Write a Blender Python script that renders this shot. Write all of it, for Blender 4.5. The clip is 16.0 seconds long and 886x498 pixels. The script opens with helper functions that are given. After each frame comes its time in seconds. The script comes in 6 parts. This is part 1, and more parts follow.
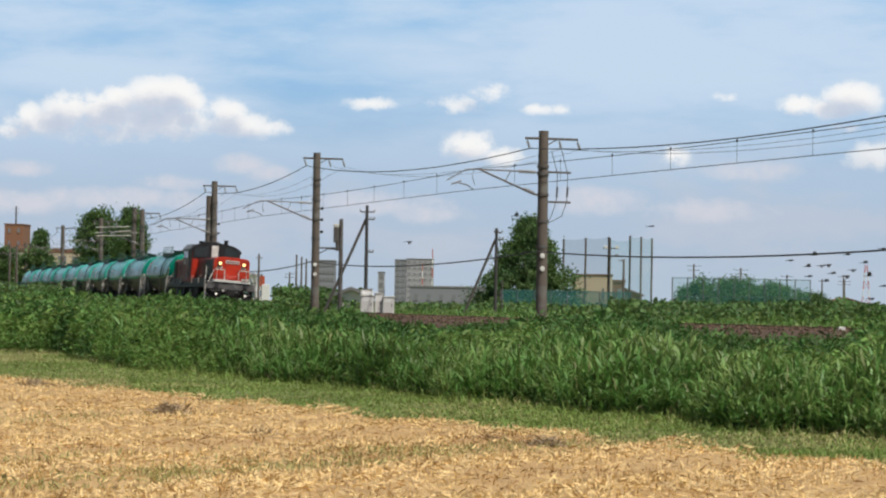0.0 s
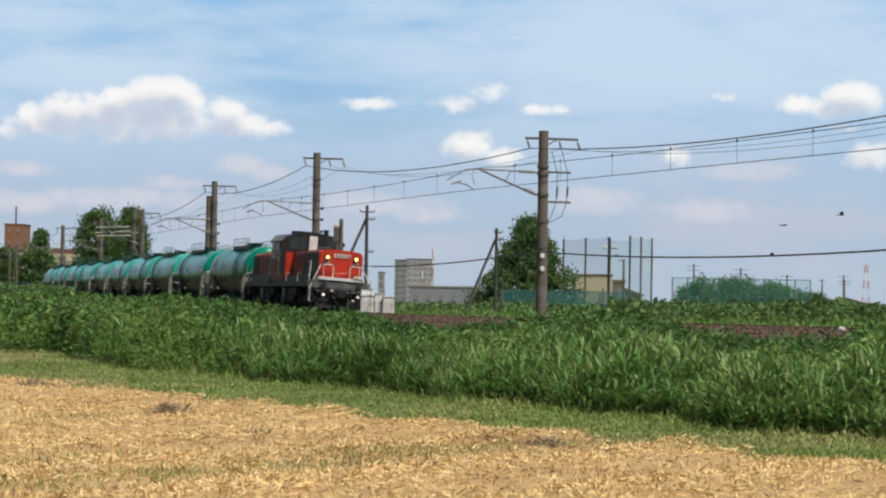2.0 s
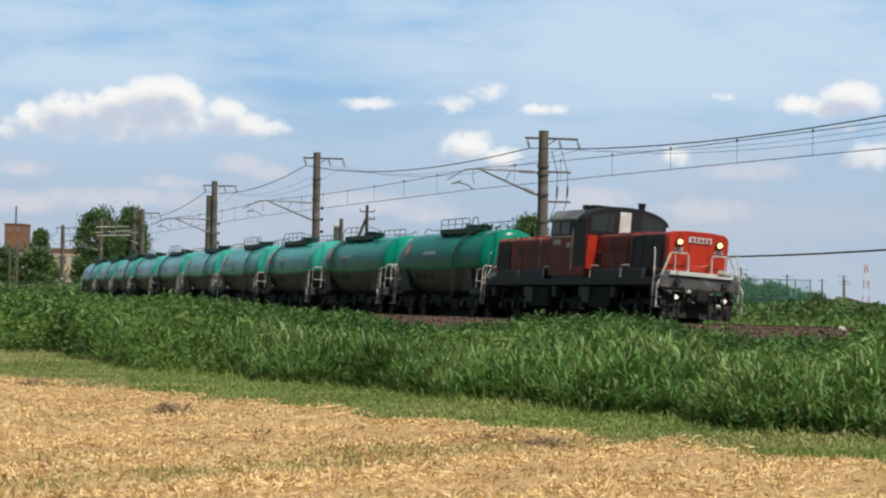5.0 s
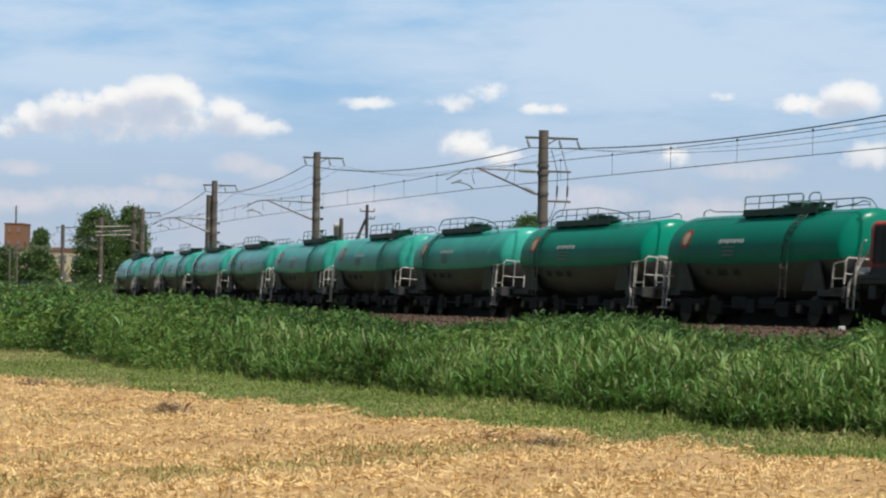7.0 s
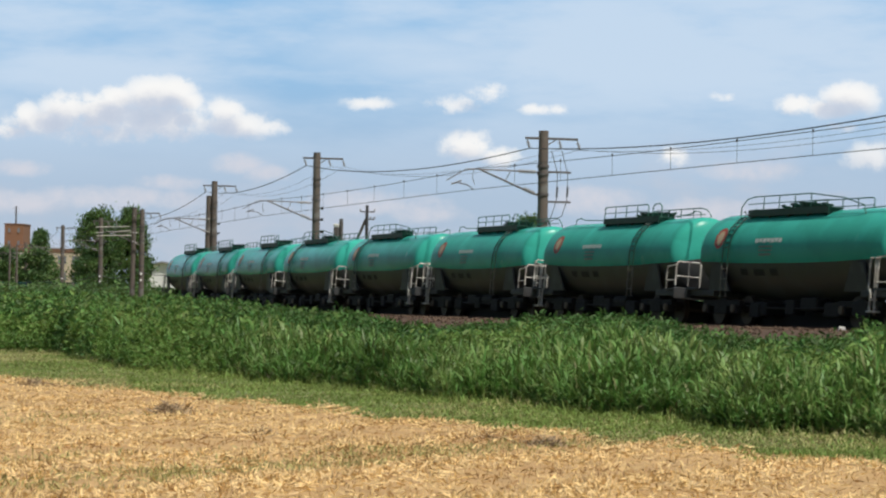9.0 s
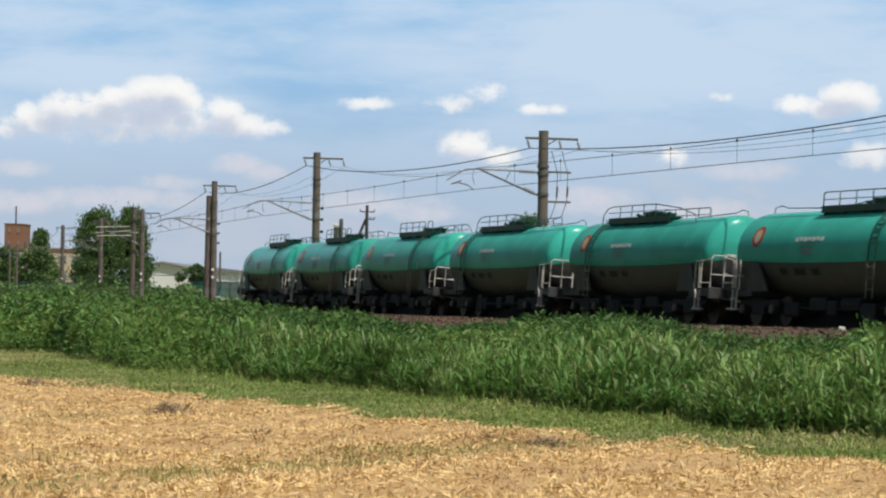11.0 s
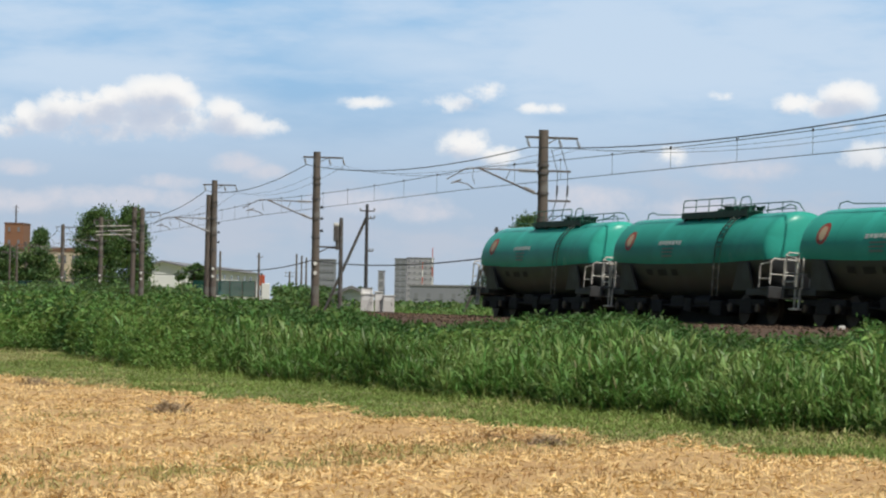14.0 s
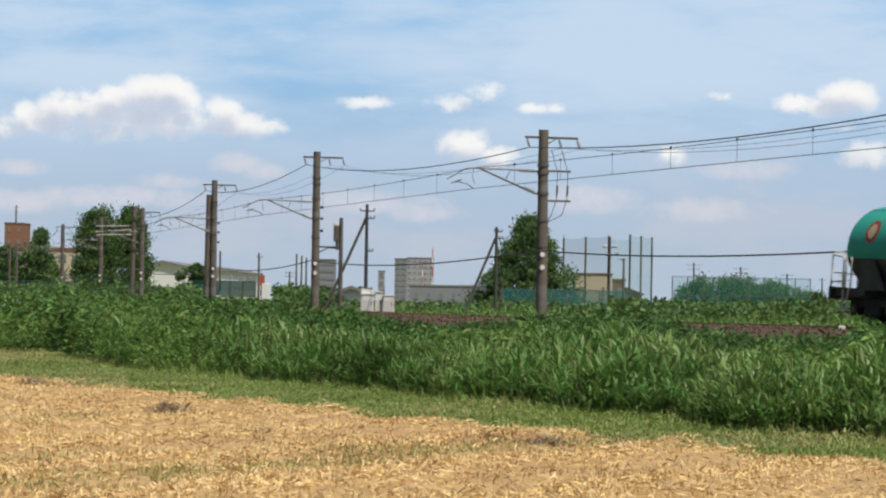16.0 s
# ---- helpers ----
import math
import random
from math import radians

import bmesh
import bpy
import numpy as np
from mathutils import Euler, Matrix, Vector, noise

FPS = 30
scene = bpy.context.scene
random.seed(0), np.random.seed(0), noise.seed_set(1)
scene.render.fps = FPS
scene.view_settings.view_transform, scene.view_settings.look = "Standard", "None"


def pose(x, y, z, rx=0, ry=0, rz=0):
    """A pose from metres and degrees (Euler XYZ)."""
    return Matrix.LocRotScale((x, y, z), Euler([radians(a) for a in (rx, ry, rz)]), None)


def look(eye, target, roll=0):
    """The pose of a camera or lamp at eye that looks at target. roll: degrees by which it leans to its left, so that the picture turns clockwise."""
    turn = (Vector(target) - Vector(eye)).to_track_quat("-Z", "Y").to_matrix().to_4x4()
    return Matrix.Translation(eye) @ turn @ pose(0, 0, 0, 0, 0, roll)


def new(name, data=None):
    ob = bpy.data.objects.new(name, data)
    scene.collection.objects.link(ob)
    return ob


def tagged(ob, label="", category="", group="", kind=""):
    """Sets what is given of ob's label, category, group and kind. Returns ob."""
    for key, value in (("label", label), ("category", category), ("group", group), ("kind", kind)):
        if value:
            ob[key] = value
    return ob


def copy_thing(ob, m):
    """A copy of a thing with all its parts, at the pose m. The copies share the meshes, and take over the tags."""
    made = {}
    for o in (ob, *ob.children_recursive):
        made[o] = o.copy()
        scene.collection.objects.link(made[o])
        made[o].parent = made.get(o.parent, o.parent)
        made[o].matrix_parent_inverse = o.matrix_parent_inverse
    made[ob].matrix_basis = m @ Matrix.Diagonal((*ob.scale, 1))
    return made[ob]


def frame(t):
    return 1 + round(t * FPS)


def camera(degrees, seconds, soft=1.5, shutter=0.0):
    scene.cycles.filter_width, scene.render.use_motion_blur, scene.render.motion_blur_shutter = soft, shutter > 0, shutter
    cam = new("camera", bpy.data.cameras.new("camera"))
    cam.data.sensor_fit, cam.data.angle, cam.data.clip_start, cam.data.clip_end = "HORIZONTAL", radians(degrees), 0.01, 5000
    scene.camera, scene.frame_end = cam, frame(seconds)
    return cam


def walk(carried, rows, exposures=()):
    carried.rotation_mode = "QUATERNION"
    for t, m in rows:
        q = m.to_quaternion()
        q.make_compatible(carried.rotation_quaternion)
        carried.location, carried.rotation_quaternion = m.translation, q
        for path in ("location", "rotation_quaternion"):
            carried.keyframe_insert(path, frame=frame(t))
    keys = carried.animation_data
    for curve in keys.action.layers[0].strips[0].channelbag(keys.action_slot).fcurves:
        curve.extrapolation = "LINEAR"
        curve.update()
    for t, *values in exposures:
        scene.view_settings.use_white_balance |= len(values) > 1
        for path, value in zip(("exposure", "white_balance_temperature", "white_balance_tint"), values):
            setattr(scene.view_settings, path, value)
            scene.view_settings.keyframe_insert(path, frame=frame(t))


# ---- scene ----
cam = camera(17.964, 16.0, soft=2.2, shutter=0.2)
EYE = (0.0, 0.0, 1.75)


def aim(pitch, roll):
    return look(EYE, (0.0, 100 * math.cos(radians(pitch)), EYE[2] + 100 * math.sin(radians(pitch))), roll)


walk(cam, [(0, aim(1.095, 0.956)), (4.2, aim(1.095, 0.956)), (6.5, aim(1.078, 0.956)), (8, aim(1.092, 0.956)), (11.5, aim(1.092, 0.956)),
           (12.5, aim(1.075, 0.956)), (16, aim(1.073, 0.956))])

# ---- light: high summer sun behind the right shoulder, hazy blue sky ----
SUN_DIR = Vector((0.37, -0.42, 1.07)).normalized()
world = bpy.data.worlds.new("sky")
scene.world = world
world.use_nodes = True
wn = world.node_tree.nodes
sky = wn.new("ShaderNodeTexSky")
sky.sky_type, sky.sun_disc = "NISHITA", False
sky.sun_elevation = math.asin(SUN_DIR.z)
sky.sun_rotation = math.atan2(SUN_DIR.x, SUN_DIR.y)
sky.dust_density = 2.0
wn["Background"].inputs["Strength"].default_value = 0.055
world.node_tree.links.new(sky.outputs[0], wn["Background"].inputs["Color"])
sun = new("sun", bpy.data.lights.new("sun", "SUN"))
sun.data.energy, sun.data.angle, sun.data.color = 4.25, radians(0.53), (1.0, 0.95, 0.87)
sun.matrix_world = look(SUN_DIR * 50, (0, 0, 0))
scene.view_settings.exposure = 0.0


# ---- materials ----
def mat(name, col, rough=0.6, metal=0.0, scale=6.0, var=0.25, bump=0.0, fine=60.0, dirt=None, dirt_amount=0.4, dirt_scale=1.2, per="", per_range=0.7, spec=0.5, coat=0.0, hue=0.0, stretch=(1, 1, 1)):
    """Painted or natural surface: two scales of variation, an optional dirt colour in patches, an optional shift from piece to piece."""
    m = bpy.data.materials.new(name)
    m.use_nodes = True
    n, l = m.node_tree.nodes, m.node_tree.links
    b = n["Principled BSDF"]
    b.inputs["Metallic"].default_value, b.inputs["Specular IOR Level"].default_value = metal, spec
    b.inputs["Coat Weight"].default_value = coat
    co, mp = n.new("ShaderNodeTexCoord"), n.new("ShaderNodeMapping")
    mp.inputs["Scale"].default_value = stretch
    l.new(co.outputs["Object"], mp.inputs["Vector"])

    def noise_at(s, detail=4.0):
        t = n.new("ShaderNodeTexNoise")
        t.inputs["Scale"].default_value, t.inputs["Detail"].default_value = s, detail
        l.new(mp.outputs[0], t.inputs["Vector"])
        return t.outputs["Fac"]

    def math_node(op, a, c):
        t = n.new("ShaderNodeMath")
        t.operation = op
        for i, v in enumerate((a, c)):
            if isinstance(v, (int, float)):
                t.inputs[i].default_value = v
            else:
                l.new(v, t.inputs[i])
        return t.outputs[0]

    big, small = noise_at(scale), noise_at(fine, 2.0)
    val = math_node("ADD", math_node("MULTIPLY", big, 1.4 * var), math_node("MULTIPLY", small, 0.6 * var))
    val = math_node("ADD", val, 1.0 - var)
    out = n.new("ShaderNodeRGB")
    out.outputs[0].default_value = (*col, 1)
    colour = out.outputs[0]
    if dirt:
        d = math_node("MULTIPLY", math_node("SUBTRACT", noise_at(dirt_scale, 6.0), 0.5 - 0.25 * dirt_amount), 5.0)
        d = math_node("MINIMUM", math_node("MAXIMUM", d, 0.0), dirt_amount)
        mx = n.new("ShaderNodeMixRGB")
        l.new(d, mx.inputs[0]), l.new(colour, mx.inputs[1])
        mx.inputs[2].default_value = (*dirt, 1)
        colour = mx.outputs[0]
    hs = n.new("ShaderNodeHueSaturation")
    l.new(colour, hs.inputs["Color"])
    if per:
        if per == "island":
            src = n.new("ShaderNodeNewGeometry").outputs["Random Per Island"]
        else:
            src = n.new("ShaderNodeObjectInfo").outputs["Random"]
        val = math_node("MULTIPLY", val, math_node("ADD", math_node("MULTIPLY", src, per_range), 1.0 - per_range / 2))
        if hue:
            l.new(math_node("ADD", math_node("MULTIPLY", src, hue), 0.5 - hue / 2), hs.inputs["Hue"])
    l.new(val, hs.inputs["Value"])
    l.new(hs.outputs[0], b.inputs["Base Color"])
    l.new(math_node("ADD", math_node("MULTIPLY", big, 0.25), rough - 0.12), b.inputs["Roughness"])
    if bump:
        bp = n.new("ShaderNodeBump")
        bp.inputs["Strength"].default_value, bp.inputs["Distance"].default_value = 0.8, bump
        l.new(small, bp.inputs["Height"]), l.new(bp.outputs[0], b.inputs["Normal"])
    return m


def leaf_mat(name, col, per="island", hue=0.05, rough=0.55, glow_through=0.35):
    """Leaves: gloss on top, light coming through."""
    m = mat(name, col, rough, 0, 0.35, 0.5, 0, 3.0, per=per, hue=hue, spec=0.3)
    n, l = m.node_tree.nodes, m.node_tree.links
    b, o = n["Principled BSDF"], n["Material Output"]
    tr, mx = n.new("ShaderNodeBsdfTranslucent"), n.new("ShaderNodeMixShader")
    src = b.inputs["Base Color"].links[0].from_socket
    l.new(src, tr.inputs["Color"])
    mx.inputs[0].default_value = glow_through
    l.new(b.outputs[0], mx.inputs[1]), l.new(tr.outputs[0], mx.inputs[2]), l.new(mx.outputs[0], o.inputs["Surface"])
    return m


def glow(name, col, strength):
    m = bpy.data.materials.new(name)
    m.use_nodes = True
    b = m.node_tree.nodes["Principled BSDF"]
    b.inputs["Base Color"].default_value = b.inputs["Emission Color"].default_value = (*col, 1)
    b.inputs["Emission Strength"].default_value = strength
    return m


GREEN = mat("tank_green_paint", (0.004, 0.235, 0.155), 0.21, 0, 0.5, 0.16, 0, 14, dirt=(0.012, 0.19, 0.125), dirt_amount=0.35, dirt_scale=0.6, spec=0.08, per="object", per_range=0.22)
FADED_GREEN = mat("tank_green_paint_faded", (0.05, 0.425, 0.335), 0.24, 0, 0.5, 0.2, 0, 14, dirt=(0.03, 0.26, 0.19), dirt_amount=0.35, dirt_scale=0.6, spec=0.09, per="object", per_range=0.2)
TANK_GREY = mat("tank_grey_paint", (0.066, 0.068, 0.072), 0.5, 0, 0.8, 0.3, 0, 20, dirt=(0.05, 0.045, 0.04), dirt_amount=0.6, dirt_scale=0.9)
DARK_GREEN = mat("walkway_green_paint", (0.008, 0.055, 0.035), 0.5, 0, 3, 0.3)
RAIL_GREEN = mat("railing_green_paint", (0.05, 0.16, 0.12), 0.5, 0, 3, 0.3)
GREY_PAINT = mat("frame_grey_paint", (0.065, 0.07, 0.075), 0.55, 0, 2, 0.35, dirt=(0.03, 0.025, 0.02), dirt_amount=0.6)
PALE = mat("pale_handrail_paint", (0.70, 0.69, 0.64), 0.5, 0, 6, 0.25, dirt=(0.2, 0.13, 0.08), dirt_amount=0.4, dirt_scale=4)
BLACK = mat("running_gear_grime", (0.013, 0.012, 0.0115), 0.75, 0, 3, 0.5, 0.01)
WHEEL_STEEL = mat("wheel_steel", (0.09, 0.07, 0.055), 0.5, 0.6, 5, 0.4)
RAIL_RUST = mat("rusty_rail_steel", (0.13, 0.075, 0.05), 0.75, 0, 4, 0.4)
YELLOWISH = mat("axle_box_cover", (0.13, 0.10, 0.07), 0.6, 0, 6, 0.3)
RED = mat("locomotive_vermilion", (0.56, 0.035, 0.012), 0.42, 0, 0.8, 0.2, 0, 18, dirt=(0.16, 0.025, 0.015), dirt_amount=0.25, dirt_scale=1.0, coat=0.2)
# same paint on hoods and cab, with side shade put into a darker base
RED_DARK = mat("locomotive_vermilion_shaded_sooty", (0.37, 0.05, 0.034), 0.55, 0, 0.9, 0.35, 0, 18, dirt=(0.08, 0.025, 0.02), dirt_amount=0.6, dirt_scale=1.0)
WHITE = mat("white_paint", (0.78, 0.78, 0.75), 0.5, 0, 4, 0.15, dirt=(0.4, 0.36, 0.3), dirt_amount=0.25, dirt_scale=3)
ROOF_EDGE = mat("locomotive_roof_edge_grey", (0.27, 0.28, 0.29), 0.5, 0, 2, 0.4, dirt=(0.05, 0.05, 0.05), dirt_amount=0.5)
ROOF_BLACK = mat("locomotive_roof_black", (0.014, 0.014, 0.017), 0.5, 0, 2, 0.4)
LOCO_GREY = mat("locomotive_underframe_grey", (0.034, 0.036, 0.044), 0.55, 0, 1.5, 0.35, dirt=(0.03, 0.03, 0.03), dirt_amount=0.6)
AIR_GREY = mat("locomotive_panel_grey", (0.075, 0.08, 0.09), 0.55, 0, 1.5, 0.35, dirt=(0.03, 0.03, 0.03), dirt_amount=0.5)
GLASS = mat("dark_window_glass", (0.03, 0.04, 0.05), 0.12, 0, 2, 0.1, spec=0.8)
LAMP = glow("headlight_glow", (1.0, 0.70, 0.28), 1.9)
# markers are not lit; weak emission added so they show as white spots
UNLIT_MARKER_GLOW = glow("unlit_marker_glow", (1.0, 0.95, 0.85), 0.35)
CONCRETE = mat("weathered_concrete", (0.19, 0.178, 0.16), 0.85, 0, 1.2, 0.4, 0.01, 25, dirt=(0.10, 0.06, 0.042), dirt_amount=0.5, dirt_scale=1.3)
STEEL = mat("galvanised_steel", (0.16, 0.16, 0.16), 0.55, 0.3, 4, 0.3, dirt=(0.10, 0.06, 0.04), dirt_amount=0.4, dirt_scale=3)
WIRE = mat("overhead_wire", (0.10, 0.10, 0.105), 0.6, 0.3, 4, 0.2)
INSULATOR = mat("insulator_porcelain", (0.30, 0.28, 0.26), 0.3, 0, 5, 0.2)
STRAW_GROUND = mat("cut_straw_ground", (0.56, 0.385, 0.17), 0.9, 0, 3.5, 0.6, 0.03, 24, dirt=(0.36, 0.22, 0.095), dirt_amount=0.6, dirt_scale=2.4)
GRASS_SOIL = mat("grassy_soil", (0.19, 0.22, 0.075), 0.95, 0, 0.6, 0.5, 0.03, 8, dirt=(0.10, 0.085, 0.04), dirt_amount=0.4, dirt_scale=0.5)
BALLAST = mat("rusty_ballast", (0.105, 0.068, 0.046), 0.95, 0, 2, 0.5, 0.03, 9, dirt=(0.10, 0.068, 0.048), dirt_amount=0.5, dirt_scale=1.5)


# ---- building tools ----
def part(name, bm, material, parent=None, label="", smooth=False):
    me = bpy.data.meshes.new(name)
    if not isinstance(bm, bpy.types.Mesh):
        bmesh.ops.recalc_face_normals(bm, faces=bm.faces)
        bm.to_mesh(me)
        bm.free()
    else:
        me = bm
    for m in material if isinstance(material, (list, tuple)) else [material]:
        me.materials.append(m)
    if smooth:
        for p in me.polygons:
            p.use_smooth = True
    ob = new(name, me)
    if parent:
        ob.parent = parent
    if label:
        ob["label"] = label
    return ob


def box(bm, lo, hi, bevel=0.0, m=None):
    """A box from corner to corner, with bevelled edges."""
    c = [(a + b) / 2 for a, b in zip(lo, hi)]
    s = [abs(b - a) for a, b in zip(lo, hi)]
    r = bmesh.ops.create_cube(bm, size=1.0, matrix=(m or Matrix()) @ Matrix.Translation(c) @ Matrix.Diagonal((*s, 1)))
    if bevel:
        e = list({e for v in r["verts"] for e in v.link_edges})
        bmesh.ops.bevel(bm, geom=e, offset=bevel, segments=2, affect="EDGES", profile=0.6)
    return bm


def rod(bm, a, b, r, r2=None, n=8):
    """A round bar from a to b."""
    a, b = Vector(a), Vector(b)
    d = b - a
    m = Matrix.Translation((a + b) / 2) @ d.to_track_quat("Z", "Y").to_matrix().to_4x4()
    bmesh.ops.create_cone(bm, cap_ends=True, segments=n, radius1=r, radius2=r if r2 is None else r2, depth=d.length, matrix=m)
    return bm


def tube(bm, pts, r, n=6):
    """A bent round bar along pts."""
    pts = [Vector(p) for p in pts]
    rings = []
    for i, p in enumerate(pts):
        d = (pts[min(i + 1, len(pts) - 1)] - pts[max(i - 1, 0)]).normalized()
        side = d.orthogonal().normalized() if abs(d.z) > 0.9 else d.cross(Vector((0, 0, 1))).normalized()
        up = d.cross(side)
        rings.append([bm.verts.new(p + r * (math.cos(k * math.tau / n) * side + math.sin(k * math.tau / n) * up)) for k in range(n)])
    for a, b in zip(rings, rings[1:]):
        best = min(range(n), key=lambda o: (a[0].co - b[o].co).length)
        for k in range(n):
            bm.faces.new((a[k], a[(k + 1) % n], b[(k + 1 + best) % n], b[(k + best) % n]))
    bm.faces.new(rings[0]), bm.faces.new(rings[-1])
    return bm


def loft(bm, rings, cap=True):
    vs = [[bm.verts.new(p) for p in r] for r in rings]
    n = len(vs[0])
    for a, b in zip(vs, vs[1:]):
        for k in range(n):
            bm.faces.new((a[k], a[(k + 1) % n], b[(k + 1) % n], b[k]))
    if cap:
        bm.faces.new(vs[0]), bm.faces.new(vs[-1])
    return bm


def empty(name, m=None):
    ob = new(name)
    ob.empty_display_size = 0.2
    if m:
        ob.matrix_basis = m
    return ob


def fresh():
    return bmesh.new()


# ---- the line of the railway ----
RAIL_Z = 1.20
T0, T1, T2, T3 = -1.27650, 1.47404e-3, 1.60105e-5, 7.14335e-8
GRID = np.arange(-520.0, 200.0, 0.5)
HEAD = T0 + T1 * GRID + T2 * GRID ** 2 / 2 + T3 * np.clip(GRID, -260, 200) ** 3 / 6
HEAD = np.where(GRID < -260, T0 + T1 * -260 + T2 * 260 ** 2 / 2 - T3 * 260 ** 3 / 6, HEAD)


def summed(v):
    c = np.concatenate([[0.0], np.cumsum((v[1:] + v[:-1]) / 2) * 0.5])
    return c - np.interp(0.0, GRID, c)


LINE_X, LINE_Y = 1.5706 + summed(np.cos(HEAD)), 107.874 + summed(np.sin(HEAD))


def on_line(s, lat=0.0):
    """Place and heading on the track, s metres along it, lat metres to the field side."""
    h = float(np.interp(s, GRID, HEAD))
    return float(np.interp(s, GRID, LINE_X)) + lat * math.sin(h), float(np.interp(s, GRID, LINE_Y)) - lat * math.cos(h), h


def side_of_line(x, y):
    """Distance of points from the track, positive on the field side."""
    k = np.arange(0, len(GRID), 4)
    x, y = np.atleast_1d(x), np.atleast_1d(y)
    out = np.empty(len(x))
    for i in range(0, len(x), 4000):
        dx, dy = x[i:i + 4000, None] - LINE_X[None, k], y[i:i + 4000, None] - LINE_Y[None, k]
        j = np.argmin(dx * dx + dy * dy, 1)
        h = HEAD[k][j]
        a = np.arange(len(j))
        out[i:i + 4000] = dx[a, j] * np.sin(h) - dy[a, j] * np.cos(h)
    return out


CANT = 4.0
SPEED, GAIN = 14.7128, 0.02217


def travelled(t):
    return SPEED * (t - 3.5) + GAIN * (t - 3.5) ** 2 / 2


def vehicle_pose(s):
    x, y, h = on_line(s)
    return Matrix.Translation((x, y, RAIL_Z)) @ Matrix.Rotation(h, 4, "Z") @ Matrix.Rotation(radians(-CANT), 4, "X")


# ---- sky backdrop ----
def sky_backdrop():
    """A far sheet of summer sky: blue, thin streaks above, heaped clouds lower down, milky haze at the horizon."""
    d, half, low, high = 3600.0, 1500.0, -120.0, 900.0
    bm = fresh()
    vs = [bm.verts.new(p) for p in ((-half, 0, low), (half, 0, low), (half, 0, high), (-half, 0, high))]
    bm.faces.new(vs)
    m = bpy.data.materials.new("sky_with_clouds")
    m.use_nodes = True
    n, l = m.node_tree.nodes, m.node_tree.links
    n.clear()
    co, sep = n.new("ShaderNodeTexCoord"), n.new("ShaderNodeSeparateXYZ")
    l.new(co.outputs["Object"], sep.inputs[0])

    def mn(op, *a):
        t = n.new("ShaderNodeMath")
        t.operation = op
        for i, v in enumerate(a):
            if isinstance(v, (int, float)):
                t.inputs[i].default_value = v
            else:
                l.new(v, t.inputs[i])
        return t.outputs[0]

    def fbm(sx, sz, detail=6.0, rough=0.55, off=0.0):
        mp, t = n.new("ShaderNodeMapping"), n.new("ShaderNodeTexNoise")
        mp.inputs["Scale"].default_value, mp.inputs["Location"].default_value = (sx, 1, sz), (off, off * 0.7, 0)
        l.new(co.outputs["Object"], mp.inputs["Vector"]), l.new(mp.outputs[0], t.inputs["Vector"])
        t.inputs["Scale"].default_value, t.inputs["Detail"].default_value, t.inputs["Roughness"].default_value = 1.0, detail, rough
        return t.outputs["Fac"]

    def ramp(f, stops):
        r = n.new("ShaderNodeValToRGB")
        while len(r.color_ramp.elements) < len(stops):
            r.color_ramp.elements.new(0.5)
        for e, (p, c) in zip(r.color_ramp.elements, stops):
            e.position, e.color = p, (*c, 1)
        l.new(f, r.inputs[0])
        return r.outputs[0]

    def mix(f, a, b):
        x = n.new("ShaderNodeMixRGB")
        if isinstance(f, (int, float)):
            x.inputs[0].default_value = f
        else:
            l.new(f, x.inputs[0])
        for i, v in ((1, a), (2, b)):
            if isinstance(v, tuple):
                x.inputs[i].default_value = (*v, 1)
            else:
                l.new(v, x.inputs[i])
        return x.outputs[0]

    def smooth(v, a, b):
        r = n.new("ShaderNodeMapRange")
        r.interpolation_type = "SMOOTHSTEP"
        l.new(v, r.inputs[0])
        r.inputs[1].default_value, r.inputs[2].default_value = a, b
        return r.outputs[0]

    x, z = sep.outputs[0], sep.outputs[2]
    h = mn("DIVIDE", z, 420.0)
    colour = ramp(h, SKY_STOPS)
    # thin high veil
    veil = mn("MULTIPLY", smooth(mn("ADD", fbm(0.0016, 0.007, 5, 0.5, 3.0), mn("MULTIPLY", fbm(0.008, 0.03, 5, 0.6, 7.0), 0.25)), 0.48, 0.74), smooth(z, 120.0, 300.0))
    veil_main = mn("MULTIPLY", smooth(mn("SUBTRACT", 1.0, mn("ABSOLUTE", mn("DIVIDE", mn("SUBTRACT", mn("ADD", z, mn("MULTIPLY", x, 0.06)), 316.0), 62.0))), 0.0, 0.9), smooth(mn("ADD", x, mn("MULTIPLY", fbm(0.01, 0.02), 260.0)), -220.0, 100.0))
    veil = mn("MINIMUM", mn("MAXIMUM", veil, mn("MULTIPLY", veil_main, mn("ADD", mn("MULTIPLY", fbm(0.004, 0.02, 5, 0.55, 11.0), 1.1), 0.25))), 1.0)
    colour = mix(mn("MULTIPLY", veil, 0.72), colour, (0.66, 0.76, 0.88))
    # dim lilac banks near the horizon
    bank = mn("MULTIPLY", smooth(fbm(0.006, 0.016, 6, 0.55, 5.0), 0.46, 0.66), mn("MULTIPLY", smooth(z, 20.0, 70.0), smooth(z, 260.0, 150.0)))
    colour = mix(mn("MULTIPLY", bank, 0.38), colour, (0.59, 0.60, 0.67))
    # heaped clouds: one field of merged puffs, lit from above on the right
    warp, puff = fbm(0.016, 0.022, 8, 0.62, 1.0), fbm(0.05, 0.06, 6, 0.62, 9.0)
    rough_edge = mn("ADD", mn("MULTIPLY", mn("SUBTRACT", warp, 0.5), 2.3), mn("MULTIPLY", mn("SUBTRACT", puff, 0.5), 1.5))

